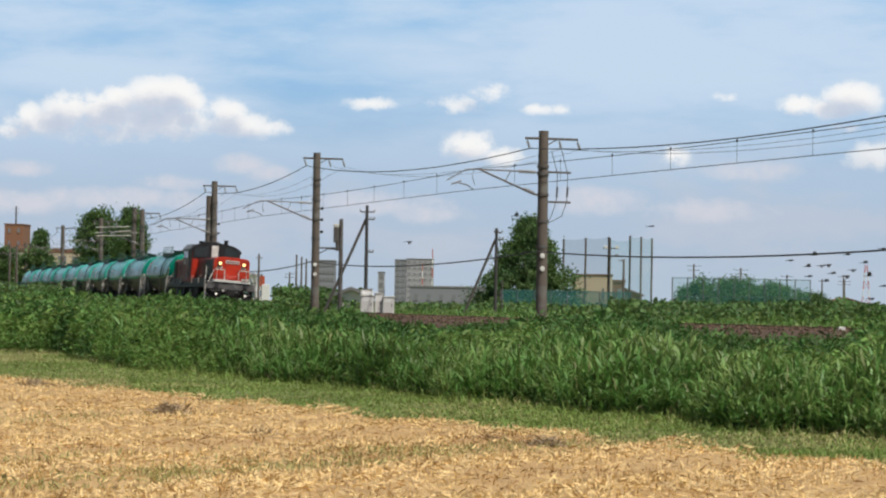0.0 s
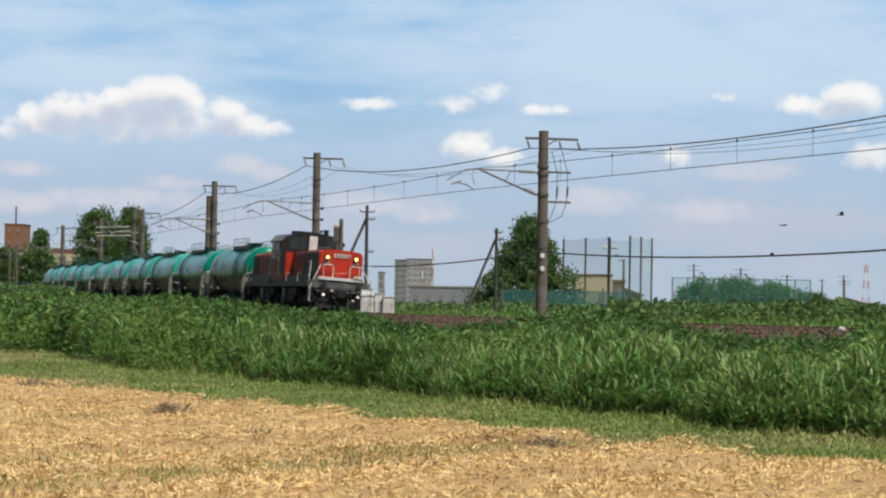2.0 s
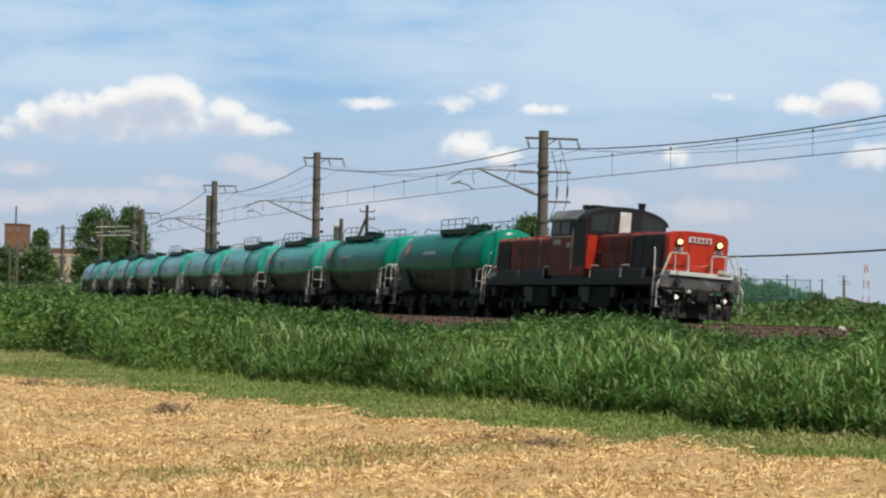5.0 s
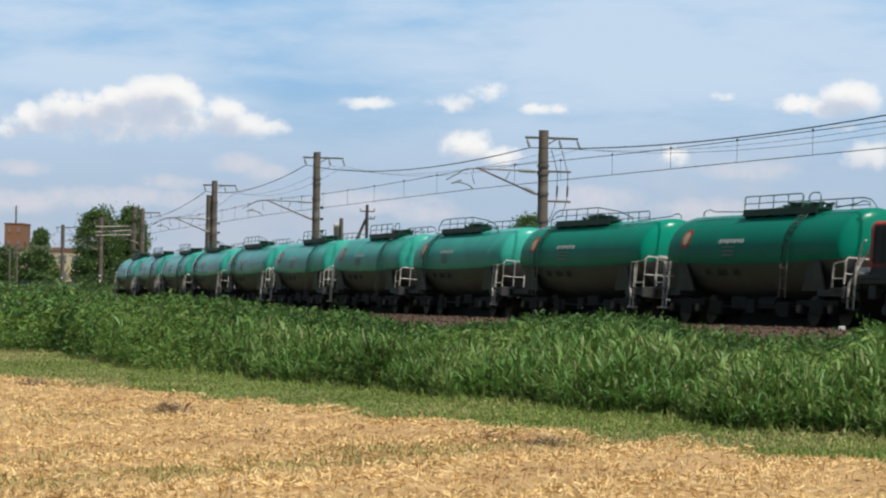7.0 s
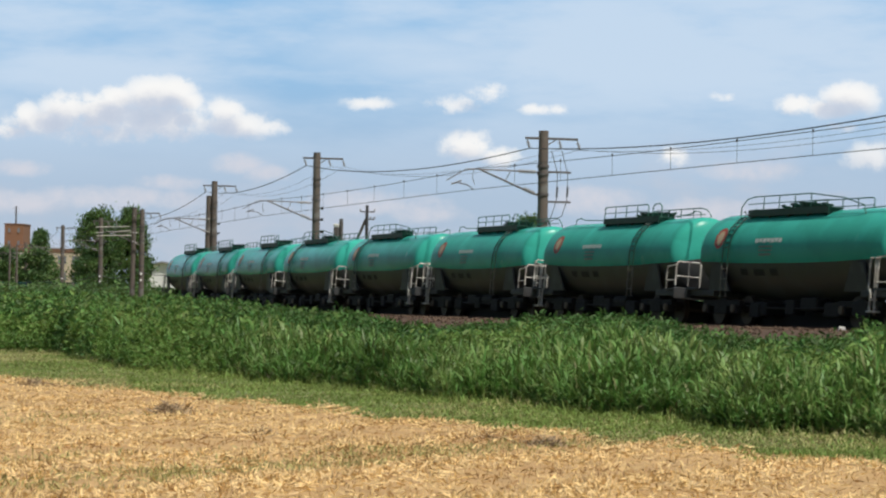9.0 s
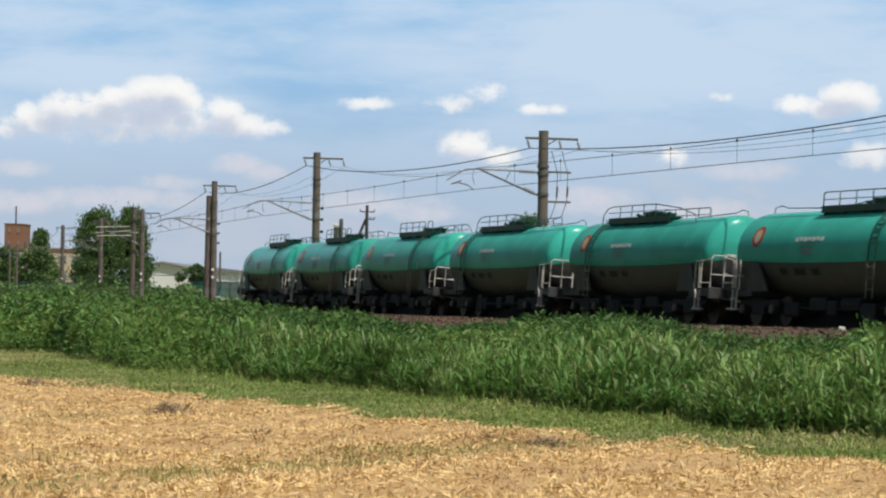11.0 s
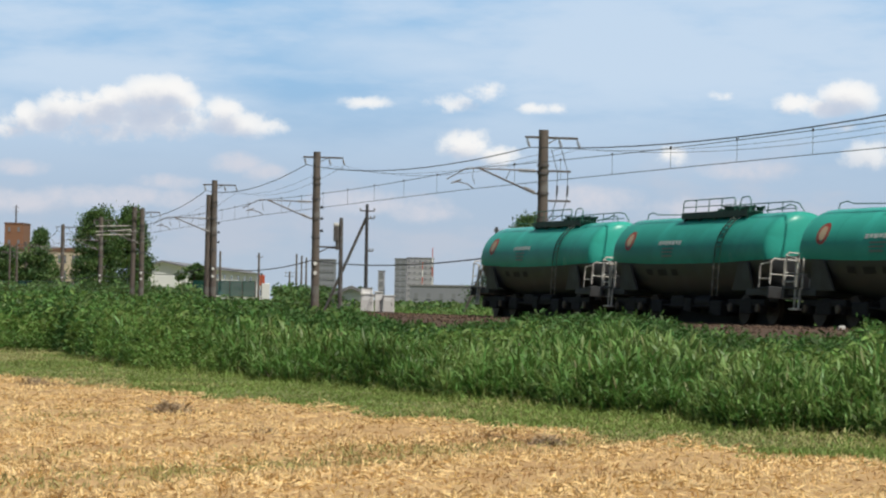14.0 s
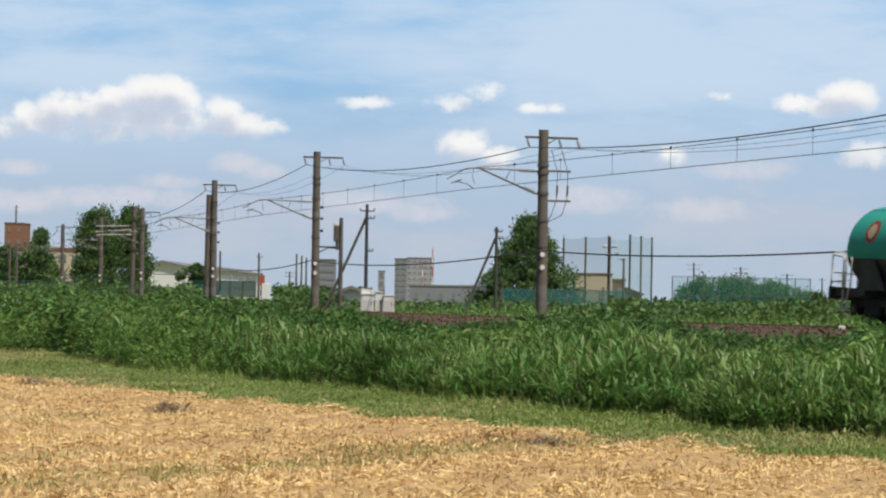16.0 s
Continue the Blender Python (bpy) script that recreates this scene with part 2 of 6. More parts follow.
    def cloud_field(puffs, dx, dz):
        total = None
        for cx, cz, rx, rz, dens in puffs:
            wx, wz = 0.7258 * (cx - 784), 0.7258 * (535 - cz) + 0.0121 * (cx - 784)
            ex = mn("MULTIPLY", mn("ADD", x, dx - wx), 1 / (0.92 * rx))
            ez = mn("MULTIPLY", mn("ADD", z, dz - wz), 1 / (0.92 * rz))
            f = mn("MULTIPLY_ADD", mn("MULTIPLY_ADD", ex, ex, mn("MULTIPLY", ez, ez)), -dens, dens)
            total = f if total is None else mn("MAXIMUM", total, f)
        return mn("MAXIMUM", total, -1.2)

    faint = mn("ADD", cloud_field(FAINT, 0.0, 0.0), mn("MULTIPLY", rough_edge, 0.6))
    colour = mix(mn("MULTIPLY", smooth(faint, -0.35, 0.75), 0.75), colour, (0.70, 0.69, 0.745))
    heaps = HEAPED + SCATTERED
    here, above = cloud_field(heaps, 0.0, 0.0), cloud_field(heaps, 8.0, 24.0)
    depth = mn("ADD", here, rough_edge)
    base = smooth(here, -0.1, 1.0)
    mask = mn("MULTIPLY", smooth(depth, -0.05, 0.75), mn("MULTIPLY_ADD", base, 0.52, 0.38))
    shade_in = mn("ADD", mn("ADD", above, mn("MULTIPLY", rough_edge, 0.35)), mn("MULTIPLY", mn("SUBTRACT", puff, 0.5), -1.4))
    shade = ramp(smooth(shade_in, 1.45, -0.45), [(0.0, (0.52, 0.58, 0.70)), (0.30, (0.62, 0.66, 0.75)), (0.55, (0.80, 0.80, 0.82)), (0.85, (0.95, 0.93, 0.91)), (1.0, (0.99, 0.97, 0.94))])
    colour = mix(mask, colour, shade)
    em, o = n.new("ShaderNodeEmission"), n.new("ShaderNodeOutputMaterial")
    l.new(colour, em.inputs["Color"]), l.new(em.outputs[0], o.inputs["Surface"])
    ob = tagged(part("backdrop", bm, m), "pale blue summer sky with white heaped clouds", "sky", kind="structure")
    ob.location = (0, d, 0)
    return ob


SKY_STOPS = [(0.0, (0.46, 0.55, 0.655)), (0.20, (0.44, 0.54, 0.67)), (0.42, (0.42, 0.55, 0.71)), (0.68, (0.30, 0.52, 0.77)), (1.0, (0.26, 0.51, 0.80))]
# puffs: bearing, height, half width, half height, density
HEAPED = [(12, 231, 50, 14, 0.8), (47, 200, 26, 22, 0.9), (77, 212, 70, 22, 0.9), (118, 190, 48, 30, 1.0), (178, 194, 60, 36, 1.0), (207, 170, 36, 22, 1.0), (278, 165, 62, 32, 1.1),
          (308, 158, 38, 24, 1.1), (334, 177, 24, 18, 1.0), (284, 208, 100, 36, 0.8), (402, 194, 36, 24, 0.9), (426, 218, 60, 22, 0.85), (473, 222, 44, 14, 0.7), (190, 228, 120, 22, 0.6)]
SCATTERED = [(651, 181, 42, 12, 0.75), (861, 160, 34, 20, 0.75), (808, 181, 44, 16, 0.6), (950, 189, 32, 10, 0.75), (988, 189, 20, 9, 0.7), (831, 257, 48, 27, 0.95), (885, 272, 42, 20, 0.8),
             (1192, 278, 30, 18, 0.75), (1281, 169, 24, 8, 0.5), (1411, 182, 40, 20, 0.9), (1506, 169, 50, 28, 1.0), (1465, 190, 60, 16, 0.9), (1547, 275, 45, 26, 0.6), (1488, 222, 30, 9, 0.6)]
FAINT = [(35, 296, 44, 12, 0.5), (178, 346, 130, 16, 0.5), (30, 352, 80, 16, 0.5), (420, 287, 36, 14, 0.42), (479, 305, 32, 12, 0.42), (302, 320, 44, 10, 0.4), (663, 358, 90, 16, 0.45),
         (757, 376, 54, 14, 0.45), (1062, 352, 64, 18, 0.38), (1240, 370, 80, 14, 0.3), (1330, 300, 60, 12, 0.3)]
backdrop = sky_backdrop()


# ---- ground ----
def ground_height(x, y):
    d = side_of_line(x, y)
    bank = np.interp(d, [-60, -6, -3.4, 3.3, 6.5, 40], [0.85, 0.75, 0.6, 0.58, 0.0, 0.0])
    return bank


def ground():
    xs = np.concatenate([[-3000, -1200, -500, -200, -120], np.arange(-80, 45, 1.0), [60, 120, 200, 500, 1200, 3000]])
    ys = np.concatenate([[-1500, -400, -100, -30], np.arange(0, 330, 2.0), [360, 420, 520, 700, 1000, 1600, 2500, 3900]])
    gx, gy = np.meshgrid(xs, ys)
    z = ground_height(gx.ravel(), gy.ravel())
    co = np.stack([gx.ravel(), gy.ravel(), z], 1)
    w = len(xs)
    i = (np.arange(len(ys) - 1)[:, None] * w + np.arange(w - 1)[None]).ravel()
    f = np.stack([i, i + 1, i + w + 1, i + w], 1)
    me = bpy.data.meshes.new("ground")
    me.from_pydata(co.tolist(), [], f.tolist())
    tagged(part("ground", me, GRASS_SOIL, smooth=True), "flat farmland with rough green grass", "ground", kind="structure")


ground()
FIELD_EDGE, EDGE_DIR, FIELD_IN = Vector((4.75, 29.7)), Vector((0.4383, -0.8988)), Vector((-0.8988, -0.4383))


def field_height(x, y):
    """Shallow swaths left by the harvester."""
    return 0.05 + 0.034 * np.cos((x * 0.866 - y * 0.5 + 15.4) * math.tau / 2.75 + 2.6) + 0.016 * np.sin(x * 1.7 + y * 0.9) + 0.012 * np.sin(x * 4.1 - y * 3.3)


def field():
    """Harvested field: shallow furrows along its edge, a ragged border."""
    rng = np.random.default_rng(4)
    a = np.arange(-110, 90, 0.5)
    b = np.concatenate([[0.0], np.arange(0.25, 26, 0.25), [30, 40, 60, 90]])
    ga, gb = np.meshgrid(a, b)
    rag = 0.28 * np.sin(ga * 0.9) + 0.2 * np.sin(ga * 2.3 + 1) + rng.normal(0, 0.07, ga.shape)
    gb2 = gb + rag * (gb < 0.2)
    x = FIELD_EDGE.x + ga * EDGE_DIR.x + gb2 * FIELD_IN.x
    y = FIELD_EDGE.y + ga * EDGE_DIR.y + gb2 * FIELD_IN.y
    z = field_height(x, y)
    z = np.maximum(z, 0.006)
    co = np.stack([x.ravel(), y.ravel(), z.ravel()], 1)
    w = len(a)
    i = (np.arange(len(b) - 1)[:, None] * w + np.arange(w - 1)[None]).ravel()
    f = np.stack([i, i + w, i + w + 1, i + 1], 1)
    me = bpy.data.meshes.new("field")
    me.from_pydata(co.tolist(), [], f.tolist())
    tagged(part("stubble_field", me, STRAW_GROUND, smooth=True), "harvested field covered in golden cut straw", "field", kind="structure")


field()


def swept(bm, profile, s0, s1, step):
    rings = []
    for s in np.arange(s0, s1 + 0.01, step):
        r = []
        for lat, z in profile:
            x, y, h = on_line(s, lat)
            r.append((x, y, z))
        rings.append(r)
    return loft(bm, rings)


def track():
    bed = tagged(part("ballast_bed", swept(fresh(), [(3.25, 0.50), (2.6, 0.82), (2.0, 1.15), (-2.0, 1.15), (-3.1, 0.60), (-3.1, 0.3), (3.25, 0.3)], -330, 60, 2.0), BALLAST), "rust-brown stone ballast under the railway track", "ballast", kind="structure")
    for lat in (0.56, -0.56):
        up = lat * math.sin(radians(CANT))
        p = [(lat - 0.065, 1.06), (lat - 0.065, 1.075), (lat - 0.01, 1.09), (lat - 0.01, 1.16), (lat - 0.032, 1.17), (lat - 0.032, RAIL_Z),
             (lat + 0.032, RAIL_Z), (lat + 0.032, 1.17), (lat + 0.01, 1.16), (lat + 0.01, 1.09), (lat + 0.065, 1.075), (lat + 0.065, 1.06)]
        tagged(part("rail", swept(fresh(), [(q, z + up) for q, z in p], -330, 60, 2.0), RAIL_RUST), "long rusty steel running rail on ballast", "rail", "running rails")


track()


# ---- the train ----
def wheelset(parent, x, r=0.43):
    bm = fresh()
    rod(bm, (0, -0.75, 0), (0, 0.75, 0), 0.07, n=8)
    for y in (-0.56, 0.56):
        rod(bm, (0, y - 0.06, 0), (0, y + 0.06, 0), r, n=24)
        rod(bm, (0, y - 0.085 * (1 if y > 0 else -1), 0), (0, y - 0.06 * (1 if y > 0 else -1), 0), r + 0.03, n=24)
        for k in range(5):
            a = k * math.tau / 5
            rod(bm, (0.24 * math.cos(a), y - 0.075, 0.24 * math.sin(a)), (0.24 * math.cos(a), y + 0.075, 0.24 * math.sin(a)), 0.045, n=6)
    ob = part("wheelset", bm, WHEEL_STEEL, parent)
    ob.location = (x, 0, r)
    WHEELS.append((ob, r))
    return ob


WHEELS = []


def bogie(parent, x, half=0.95, r=0.43, yellow=True):
    b = part("bogie", fresh(), BLACK, parent)
    bm = fresh()
    for y in (-0.98, 0.98):
        box(bm, (-half - 0.30, y - 0.07, 0.52), (half + 0.30, y + 0.07, 0.70), 0.02)
        box(bm, (-0.42, y - 0.09, 0.28), (0.42, y + 0.09, 0.66), 0.04)
        for k in (-0.2, 0.0, 0.2):
            rod(bm, (k, y, 0.34), (k, y, 0.62), 0.075, n=10)
        for k in (-half, half):
            box(bm, (k - 0.17, y - 0.11, 0.30), (k + 0.17, y + 0.11, 0.58), 0.03)
    box(bm, (-0.25, -1.0, 0.5), (0.25, 1.0, 0.75), 0.02)
    # black filler block between the wheels, added to keep the underside dark
    box(bm, (-half, -0.40, -0.02), (half, 0.40, 0.62), 0.03)
    for k in (-half - 0.2, half + 0.2):
        box(bm, (k - 0.05, -0.95, 0.5), (k + 0.05, 0.95, 0.64), 0.01)
    me = bpy.data.meshes.new("bogie")
    bm.to_mesh(me), bm.free()
    me.materials.append(BLACK)
    b.data = me
    b.location = (x, 0, 0)
    for k in (-half, half):
        wheelset(b, k, r)
        if yellow:
            for y in (-1.11, 1.11):
                part("axle_cap", rod(fresh(), (k, y * 0.96, 0.44), (k, y * 1.03, 0.44), 0.12, n=12), YELLOWISH, b)
    return b


def tank_wagon():
    w = empty("tank_wagon")
    L, zc, R = 6.1, 2.10, 1.25
    n = 44
    xs = [(-L, 0.08), (-L + 0.05, 0.34), (-L + 0.13, 0.60), (-L + 0.22, 0.79), (-L + 0.29, 0.89), (-L + 0.36, 0.955), (-L + 0.44, 0.99), (-L + 0.54, 1.0), (-4.6, 1.0), (-3.0, 1.0), (-1.5, 1.0), (0, 1.0)]
    xs = xs + [(-x, s) for x, s in reversed(xs[:-1])]
    cut = math.radians(-14)
    angles = [cut + k * (math.pi - 2 * cut) / 26 for k in range(27)] + [math.pi - cut + k * (math.pi + 2 * cut) / 18 for k in range(1, 18)]
    rings = []
    for x, s in xs:
        depth = np.interp(abs(x), [0, 2.4, 5.2, 6.1], [1.42, 1.42, 1.10, 1.10])
        rings.append([(x, R * s * math.cos(a), zc + (R if math.sin(a) > 0 else depth) * s * math.sin(a)) for a in angles])
    bm = loft(fresh(), rings)
    bmesh.ops.recalc_face_normals(bm, faces=bm.faces)
    nf = len(angles)
    for i, f in enumerate(bm.faces):
        f.material_index = 1 if (i < nf * (len(xs) - 1) and i % nf >= 26) else 0
    tank = part("tank", bm, [GREEN, TANK_GREY], w, "glossy green tank with grey belly", smooth=True)
    # weld bands
    for x in (-3.6, -1.2, 1.2, 3.6):
        rg = [[(x + dx, (R + 0.006) * math.cos(a), zc + (R + 0.006) * math.sin(a)) for a in [math.radians(d) for d in range(0, 181, 6)]] for dx in (-0.02, 0.02)]
        b2 = fresh()
        vs = [[b2.verts.new(p) for p in r] for r in rg]
        for k in range(len(vs[0]) - 1):
            b2.faces.new((vs[0][k], vs[0][k + 1], vs[1][k + 1], vs[1][k]))
        part("weld_band", b2, GREEN, tank, smooth=True)
    # frame ends, bolsters
    for sx in (-1, 1):
        bm = fresh()
        box(bm, (sx * 4.6, -1.2, 0.80), (sx * 6.35, 1.2, 0.98), 0.02)
        box(bm, (sx * 6.25, -1.32, 0.72), (sx * 6.38, 1.32, 1.06), 0.02)
        part("end_frame", bm, GREY_PAINT, w)
        for sy in (-1, 1):
            bm = fresh()
            vs = [(sx * 3.6, sy * 1.12, 0.95), (sx * 5.0, sy * 1.12, 0.95), (sx * 4.75, sy * 1.22, 1.75), (sx * 4.1, sy * 1.22, 1.75)]
            lo = [bm.verts.new(v) for v in vs]
            hi = [bm.verts.new((v[0], v[1] + sy * 0.06, v[2])) for v in vs]
            bm.faces.new(lo), bm.faces.new(hi)
            for k in range(4):
                bm.faces.new((lo[k], lo[(k + 1) % 4], hi[(k + 1) % 4], hi[k]))
            part("saddle", bm, GREY_PAINT, w)
        bm = fresh()
        box(bm, (sx * 6.3, -0.12, 0.76), (sx * 6.62, 0.12, 1.0), 0.03)
        box(bm, (sx * 6.6, -0.2, 0.72), (sx * 6.78, 0.16, 1.04), 0.05)
        part("coupler", bm, BLACK, w)
        bogie(w, sx * 4.35)
        # the brake platform: step irons inboard, a railed box at the corner; the other end has one light rail
        for sy in (-1, 1):
            y = sy * 1.30
            if sx < 0:
                for x in (5.22, 5.52):
                    part("hand_rail", tube(fresh(), [(sx * x, y, 0.98), (sx * x, y, 1.78), (sx * (x + 0.03), y, 1.84), (sx * (x + 0.10), y * 0.97, 1.84)], 0.026), PALE, w, "pale steel hand rail")
                bm = fresh()
                tube(bm, [(sx * 5.30, y, 1.0), (sx * 5.34, y, 0.85), (sx * 5.34, y, 0.42)], 0.03)
                tube(bm, [(sx * 5.62, y, 1.0), (sx * 5.60, y, 0.85), (sx * 5.60, y, 0.42)], 0.03)
                box(bm, (sx * 5.26, y - 0.14, 0.38), (sx * 5.68, y + 0.06, 0.43), 0.008)
                box(bm, (sx * 5.32, y - 0.08, 0.70), (sx * 5.62, y + 0.04, 0.73), 0.006)
                part("step_iron", bm, PALE, w, "pale hanging step")
            low, high = (1.03, 2.02) if sx < 0 else (1.12, 1.86)
            if sx < 0 or sy < 0:
                bm = fresh()
                x = sx * 6.33
                tube(bm, [(x, sy * 1.28, low), (x, sy * 1.28, high - 0.09), (x, sy * 1.20, high), (x, sy * 0.52, high), (x, sy * 0.46, high - 0.07), (x, sy * 0.46, low)], 0.027)
                tube(bm, [(x, sy * 1.28, (low + high) / 2 - 0.08), (x, sy * 0.46, (low + high) / 2 - 0.08)], 0.02)
                tube(bm, [(x, sy * 0.86, low), (x, sy * 0.86, high)], 0.018)
                tube(bm, [(x, sy * 1.28, high - 0.10), (sx * 5.72, y, high - 0.16), (sx * 5.66, y, high - 0.24), (sx * 5.66, y, 1.0)], 0.024)
                tube(bm, [(x, sy * 1.28, low + 0.16), (sx * 5.66, y, low + 0.16)], 0.024)
                part("end_rail", bm, PALE, w, "pale steel platform rail")
        if sx < 0:
            stand = part("brake_stand", rod(fresh(), (sx * 6.15, -0.30, 1.0), (sx * 6.15, -0.30, 2.12), 0.035, n=8), PALE, w, "pale brake stand")
            bm = fresh()
            ring = [(sx * 6.15 + 0.21 * math.cos(a), -0.30 + 0.21 * math.sin(a), 2.13) for a in np.linspace(0, math.tau, 17)]
            tube(bm, ring, 0.022)
            for a in (0.3, 0.3 + math.tau / 3, 0.3 + 2 * math.tau / 3):
                rod(bm, (sx * 6.15, -0.30, 2.13), (sx * 6.15 + 0.2 * math.cos(a), -0.30 + 0.2 * math.sin(a), 2.13), 0.014, n=6)
            part("brake_wheel", bm, PALE, stand)
        part("step_board", box(fresh(), (sx * 5.5, -1.33, 0.98), (sx * 6.33, 1.33, 1.03), 0.01), GREY_PAINT, w)
    # top walkway with rails, hatches
    bm = fresh()
    for sy in (-1, 1):
        x0, x1 = (-1.5, 3.3) if sy < 0 else (-1.5, 3.6)
        box(bm, (x0, sy * 0.26, 3.34), (x1, sy * 0.72, 3.39), 0.01)
        for x in np.linspace(x0 + 0.1, x1 - 0.1, 5):
            box(bm, (x - 0.03, sy * 0.3, 3.10), (x + 0.03, sy * 0.70, 3.34))
        box(bm, (x0, sy * 0.72, 3.20), (x1, sy * 0.74, 3.40))
    part("walkway", bm, DARK_GREEN, w, "dark green grating walkway")
    for x, r, h in ((0.9, 0.36, 0.24), (0.0, 0.13, 0.2), (1.9, 0.16, 0.24), (2.6, 0.10, 0.2)):
        bm = fresh()
        rod(bm, (x, 0, 3.32), (x, 0, 3.32 + h), r, n=20)
        rod(bm, (x, 0, 3.32 + h), (x, 0, 3.36 + h), r + 0.05, n=20)
        rod(bm, (x - r, 0.1, 3.37 + h), (x + r, 0.1, 3.37 + h), 0.03, n=6)
        part("hatch", bm, DARK_GREEN, w)
    bm = fresh()
    tube(bm, [(-1.4, -0.74, 3.36), (-1.4, -0.74, 3.74), (-1.3, -0.74, 3.78), (2.3, -0.74, 3.78), (2.4, -0.74, 3.72), (2.4, -0.74, 3.36)], 0.02)
    tube(bm, [(-1.4, -0.74, 3.57), (2.4, -0.74, 3.57)], 0.014)
    for x in (-0.45, 0.5, 1.45):
        tube(bm, [(x, -0.74, 3.36), (x, -0.74, 3.78)], 0.016)
    tube(bm, [(2.75, -0.74, 3.36), (2.8, -0.74, 3.7), (2.95, -0.74, 3.78), (3.35, -0.74, 3.78), (3.5, -0.74, 3.68), (3.5, -0.74, 3.30)], 0.02)
    part("top_rail", bm, RAIL_GREEN, w)
    bm = fresh()
    tube(bm, [(4.1, 0.74, 3.05), (4.05, 0.74, 3.5), (3.7, 0.74, 3.72), (3.2, 0.74, 3.78), (-0.4, 0.74, 3.78), (-2.4, 0.74, 3.60), (-3.6, 0.74, 3.36), (-3.7, 0.74, 3.12)], 0.02)
    for x in (2.6, 1.6, 0.6, -0.4):
        tube(bm, [(x, 0.74, 3.36), (x, 0.74, 3.78)], 0.016)
    tube(bm, [(3.6, 0.74, 3.57), (-1.5, 0.74, 3.57)], 0.014)
    part("top_rail", bm, RAIL_GREEN, w)
    # ladders: amidships on one flank, near the end on the other
    for sy, lx in ((-1, 2.65), (1, 3.75)):
        bm = fresh()
        arc = [(sy * (R + 0.07) * math.cos(a), zc + (R + 0.07) * math.sin(a)) for a in [math.radians(d) for d in (62, 48, 34, 20, 6)]]
        arc = arc + [(sy * (R + 0.07), 1.7), (sy * (R + 0.05), 0.75)]
        for dx in (-0.19, 0.19):
            tube(bm, [(lx + dx, sy * 0.70, 3.38)] + [(lx + dx, a, b) for a, b in arc[:-1]], 0.022)
        ladder = part("ladder", bm, DARK_GREEN, w)
        for i in range(10):
            f = i / 9 * (len(arc) - 3)
            k = int(f)
            a, b = np.array(arc[k]), np.array(arc[k + 1])
            p = a + (b - a) * (f - k)
            part("rung", tube(fresh(), [(lx - 0.19, p[0], p[1]), (lx + 0.19, p[0], p[1])], 0.016), DARK_GREEN, ladder)
        bm = fresh()
        for dx in (-0.19, 0.19):
            tube(bm, [(lx + dx, arc[-2][0], 1.7), (lx + dx, arc[-1][0], 0.75)], 0.02)
        lower = part("lower_ladder", bm, LADDER_GREY, w, "pale lower ladder")
        for z in (1.6, 1.3, 1.0):
            part("rung", tube(fresh(), [(lx - 0.19, arc[-2][0], z), (lx + 0.19, arc[-2][0], z)], 0.012), LADDER_GREY, lower)
    # long rail along the crown
    for sx in (-1, 1):
        part("crown_rail", tube(fresh(), [(sx * 2.6 + 0.9, -0.2, 3.40), (sx * 4.6, -0.2, 3.47), (sx * 5.0, -0.2, 3.55), (sx * 5.4, -0.2, 3.50), (sx * 5.5, -0.2, 3.25)], 0.018), RAIL_GREEN, w)
    # lettering patches and badges follow the curve of the shell
    def decal(name, x0, x1, a0, a1, material, sy, label=""):
        bm = fresh()
        deep = lambda x, a: R if a > 0 else float(np.interp(abs(x), [0, 2.4, 5.2, 6.1], [1.42, 1.42, 1.10, 1.10]))
        vs = [[bm.verts.new((x, sy * (R + 0.010) * math.cos(a), zc + (deep(x, a) + 0.010) * math.sin(a))) for x in np.linspace(x0, x1, 3)] for a in np.linspace(radians(a0), radians(a1), 5)]
        for r0, r1 in zip(vs, vs[1:]):
            for k in range(2):
                bm.faces.new((r0[k], r0[k + 1], r1[k + 1], r1[k]))
        return part(name, bm, material, tank, label, smooth=True)

    for sy in (-1, 1):
        o = -sy
        for k in range(7):
            decal("lettering_bar", o * (-2.0 + 0.25 * k), o * (-1.80 + 0.25 * k), 11.5 + (k % 2), 17.5, LETTER, sy, "faded pale lettering")
        for k in range(3):
            decal("lettering_bar", o * (-1.7 + 0.02 * k), o * (-0.8 - 0.05 * k), 5.0 - 5 * k, 7.5 - 5 * k, LETTER_DIM, sy)
        # oval badge, red rim and pale centre
        for rx, rz, mt, lift in ((0.34, 0.34, BADGE_RED, 0.008), (0.20, 0.22, BADGE_PALE, 0.013)):
            bm = fresh()
            ring = []
            for k in range(20):
                t = k * math.tau / 20
                a = radians(21) + rz * math.sin(t) / R
                ring.append(bm.verts.new((o * -4.45 + rx * math.cos(t), sy * (R + lift) * math.cos(a), zc + (R + lift) * math.sin(a))))
            mid = bm.verts.new((o * -4.45, sy * (R + lift) * math.cos(radians(21)), zc + (R + lift) * math.sin(radians(21))))
            for k in range(20):
                bm.faces.new((ring[k], ring[(k + 1) % 20], mid))
            part("badge", bm, mt, tank, smooth=True)
        # dark openings low on the flank
        for x, half in ((-2.75, 0.24), (-1.75, 0.34), (-0.8, 0.24)):
            decal("vent_slot", o * (x - half), o * (x + half), -29, -21, BLACK, sy)
            decal("slot_lip", o * (x - half - 0.03), o * (x + half + 0.03), -20.6, -19.4, GREY_PAINT, sy)
    # gear under the belly
    bm = fresh()
    box(bm, (-1.5, -0.9, 0.42), (-0.5, 0.9, 0.80), 0.05)
    rod(bm, (0.4, -0.75, 0.62), (1.5, -0.75, 0.62), 0.2, n=14)
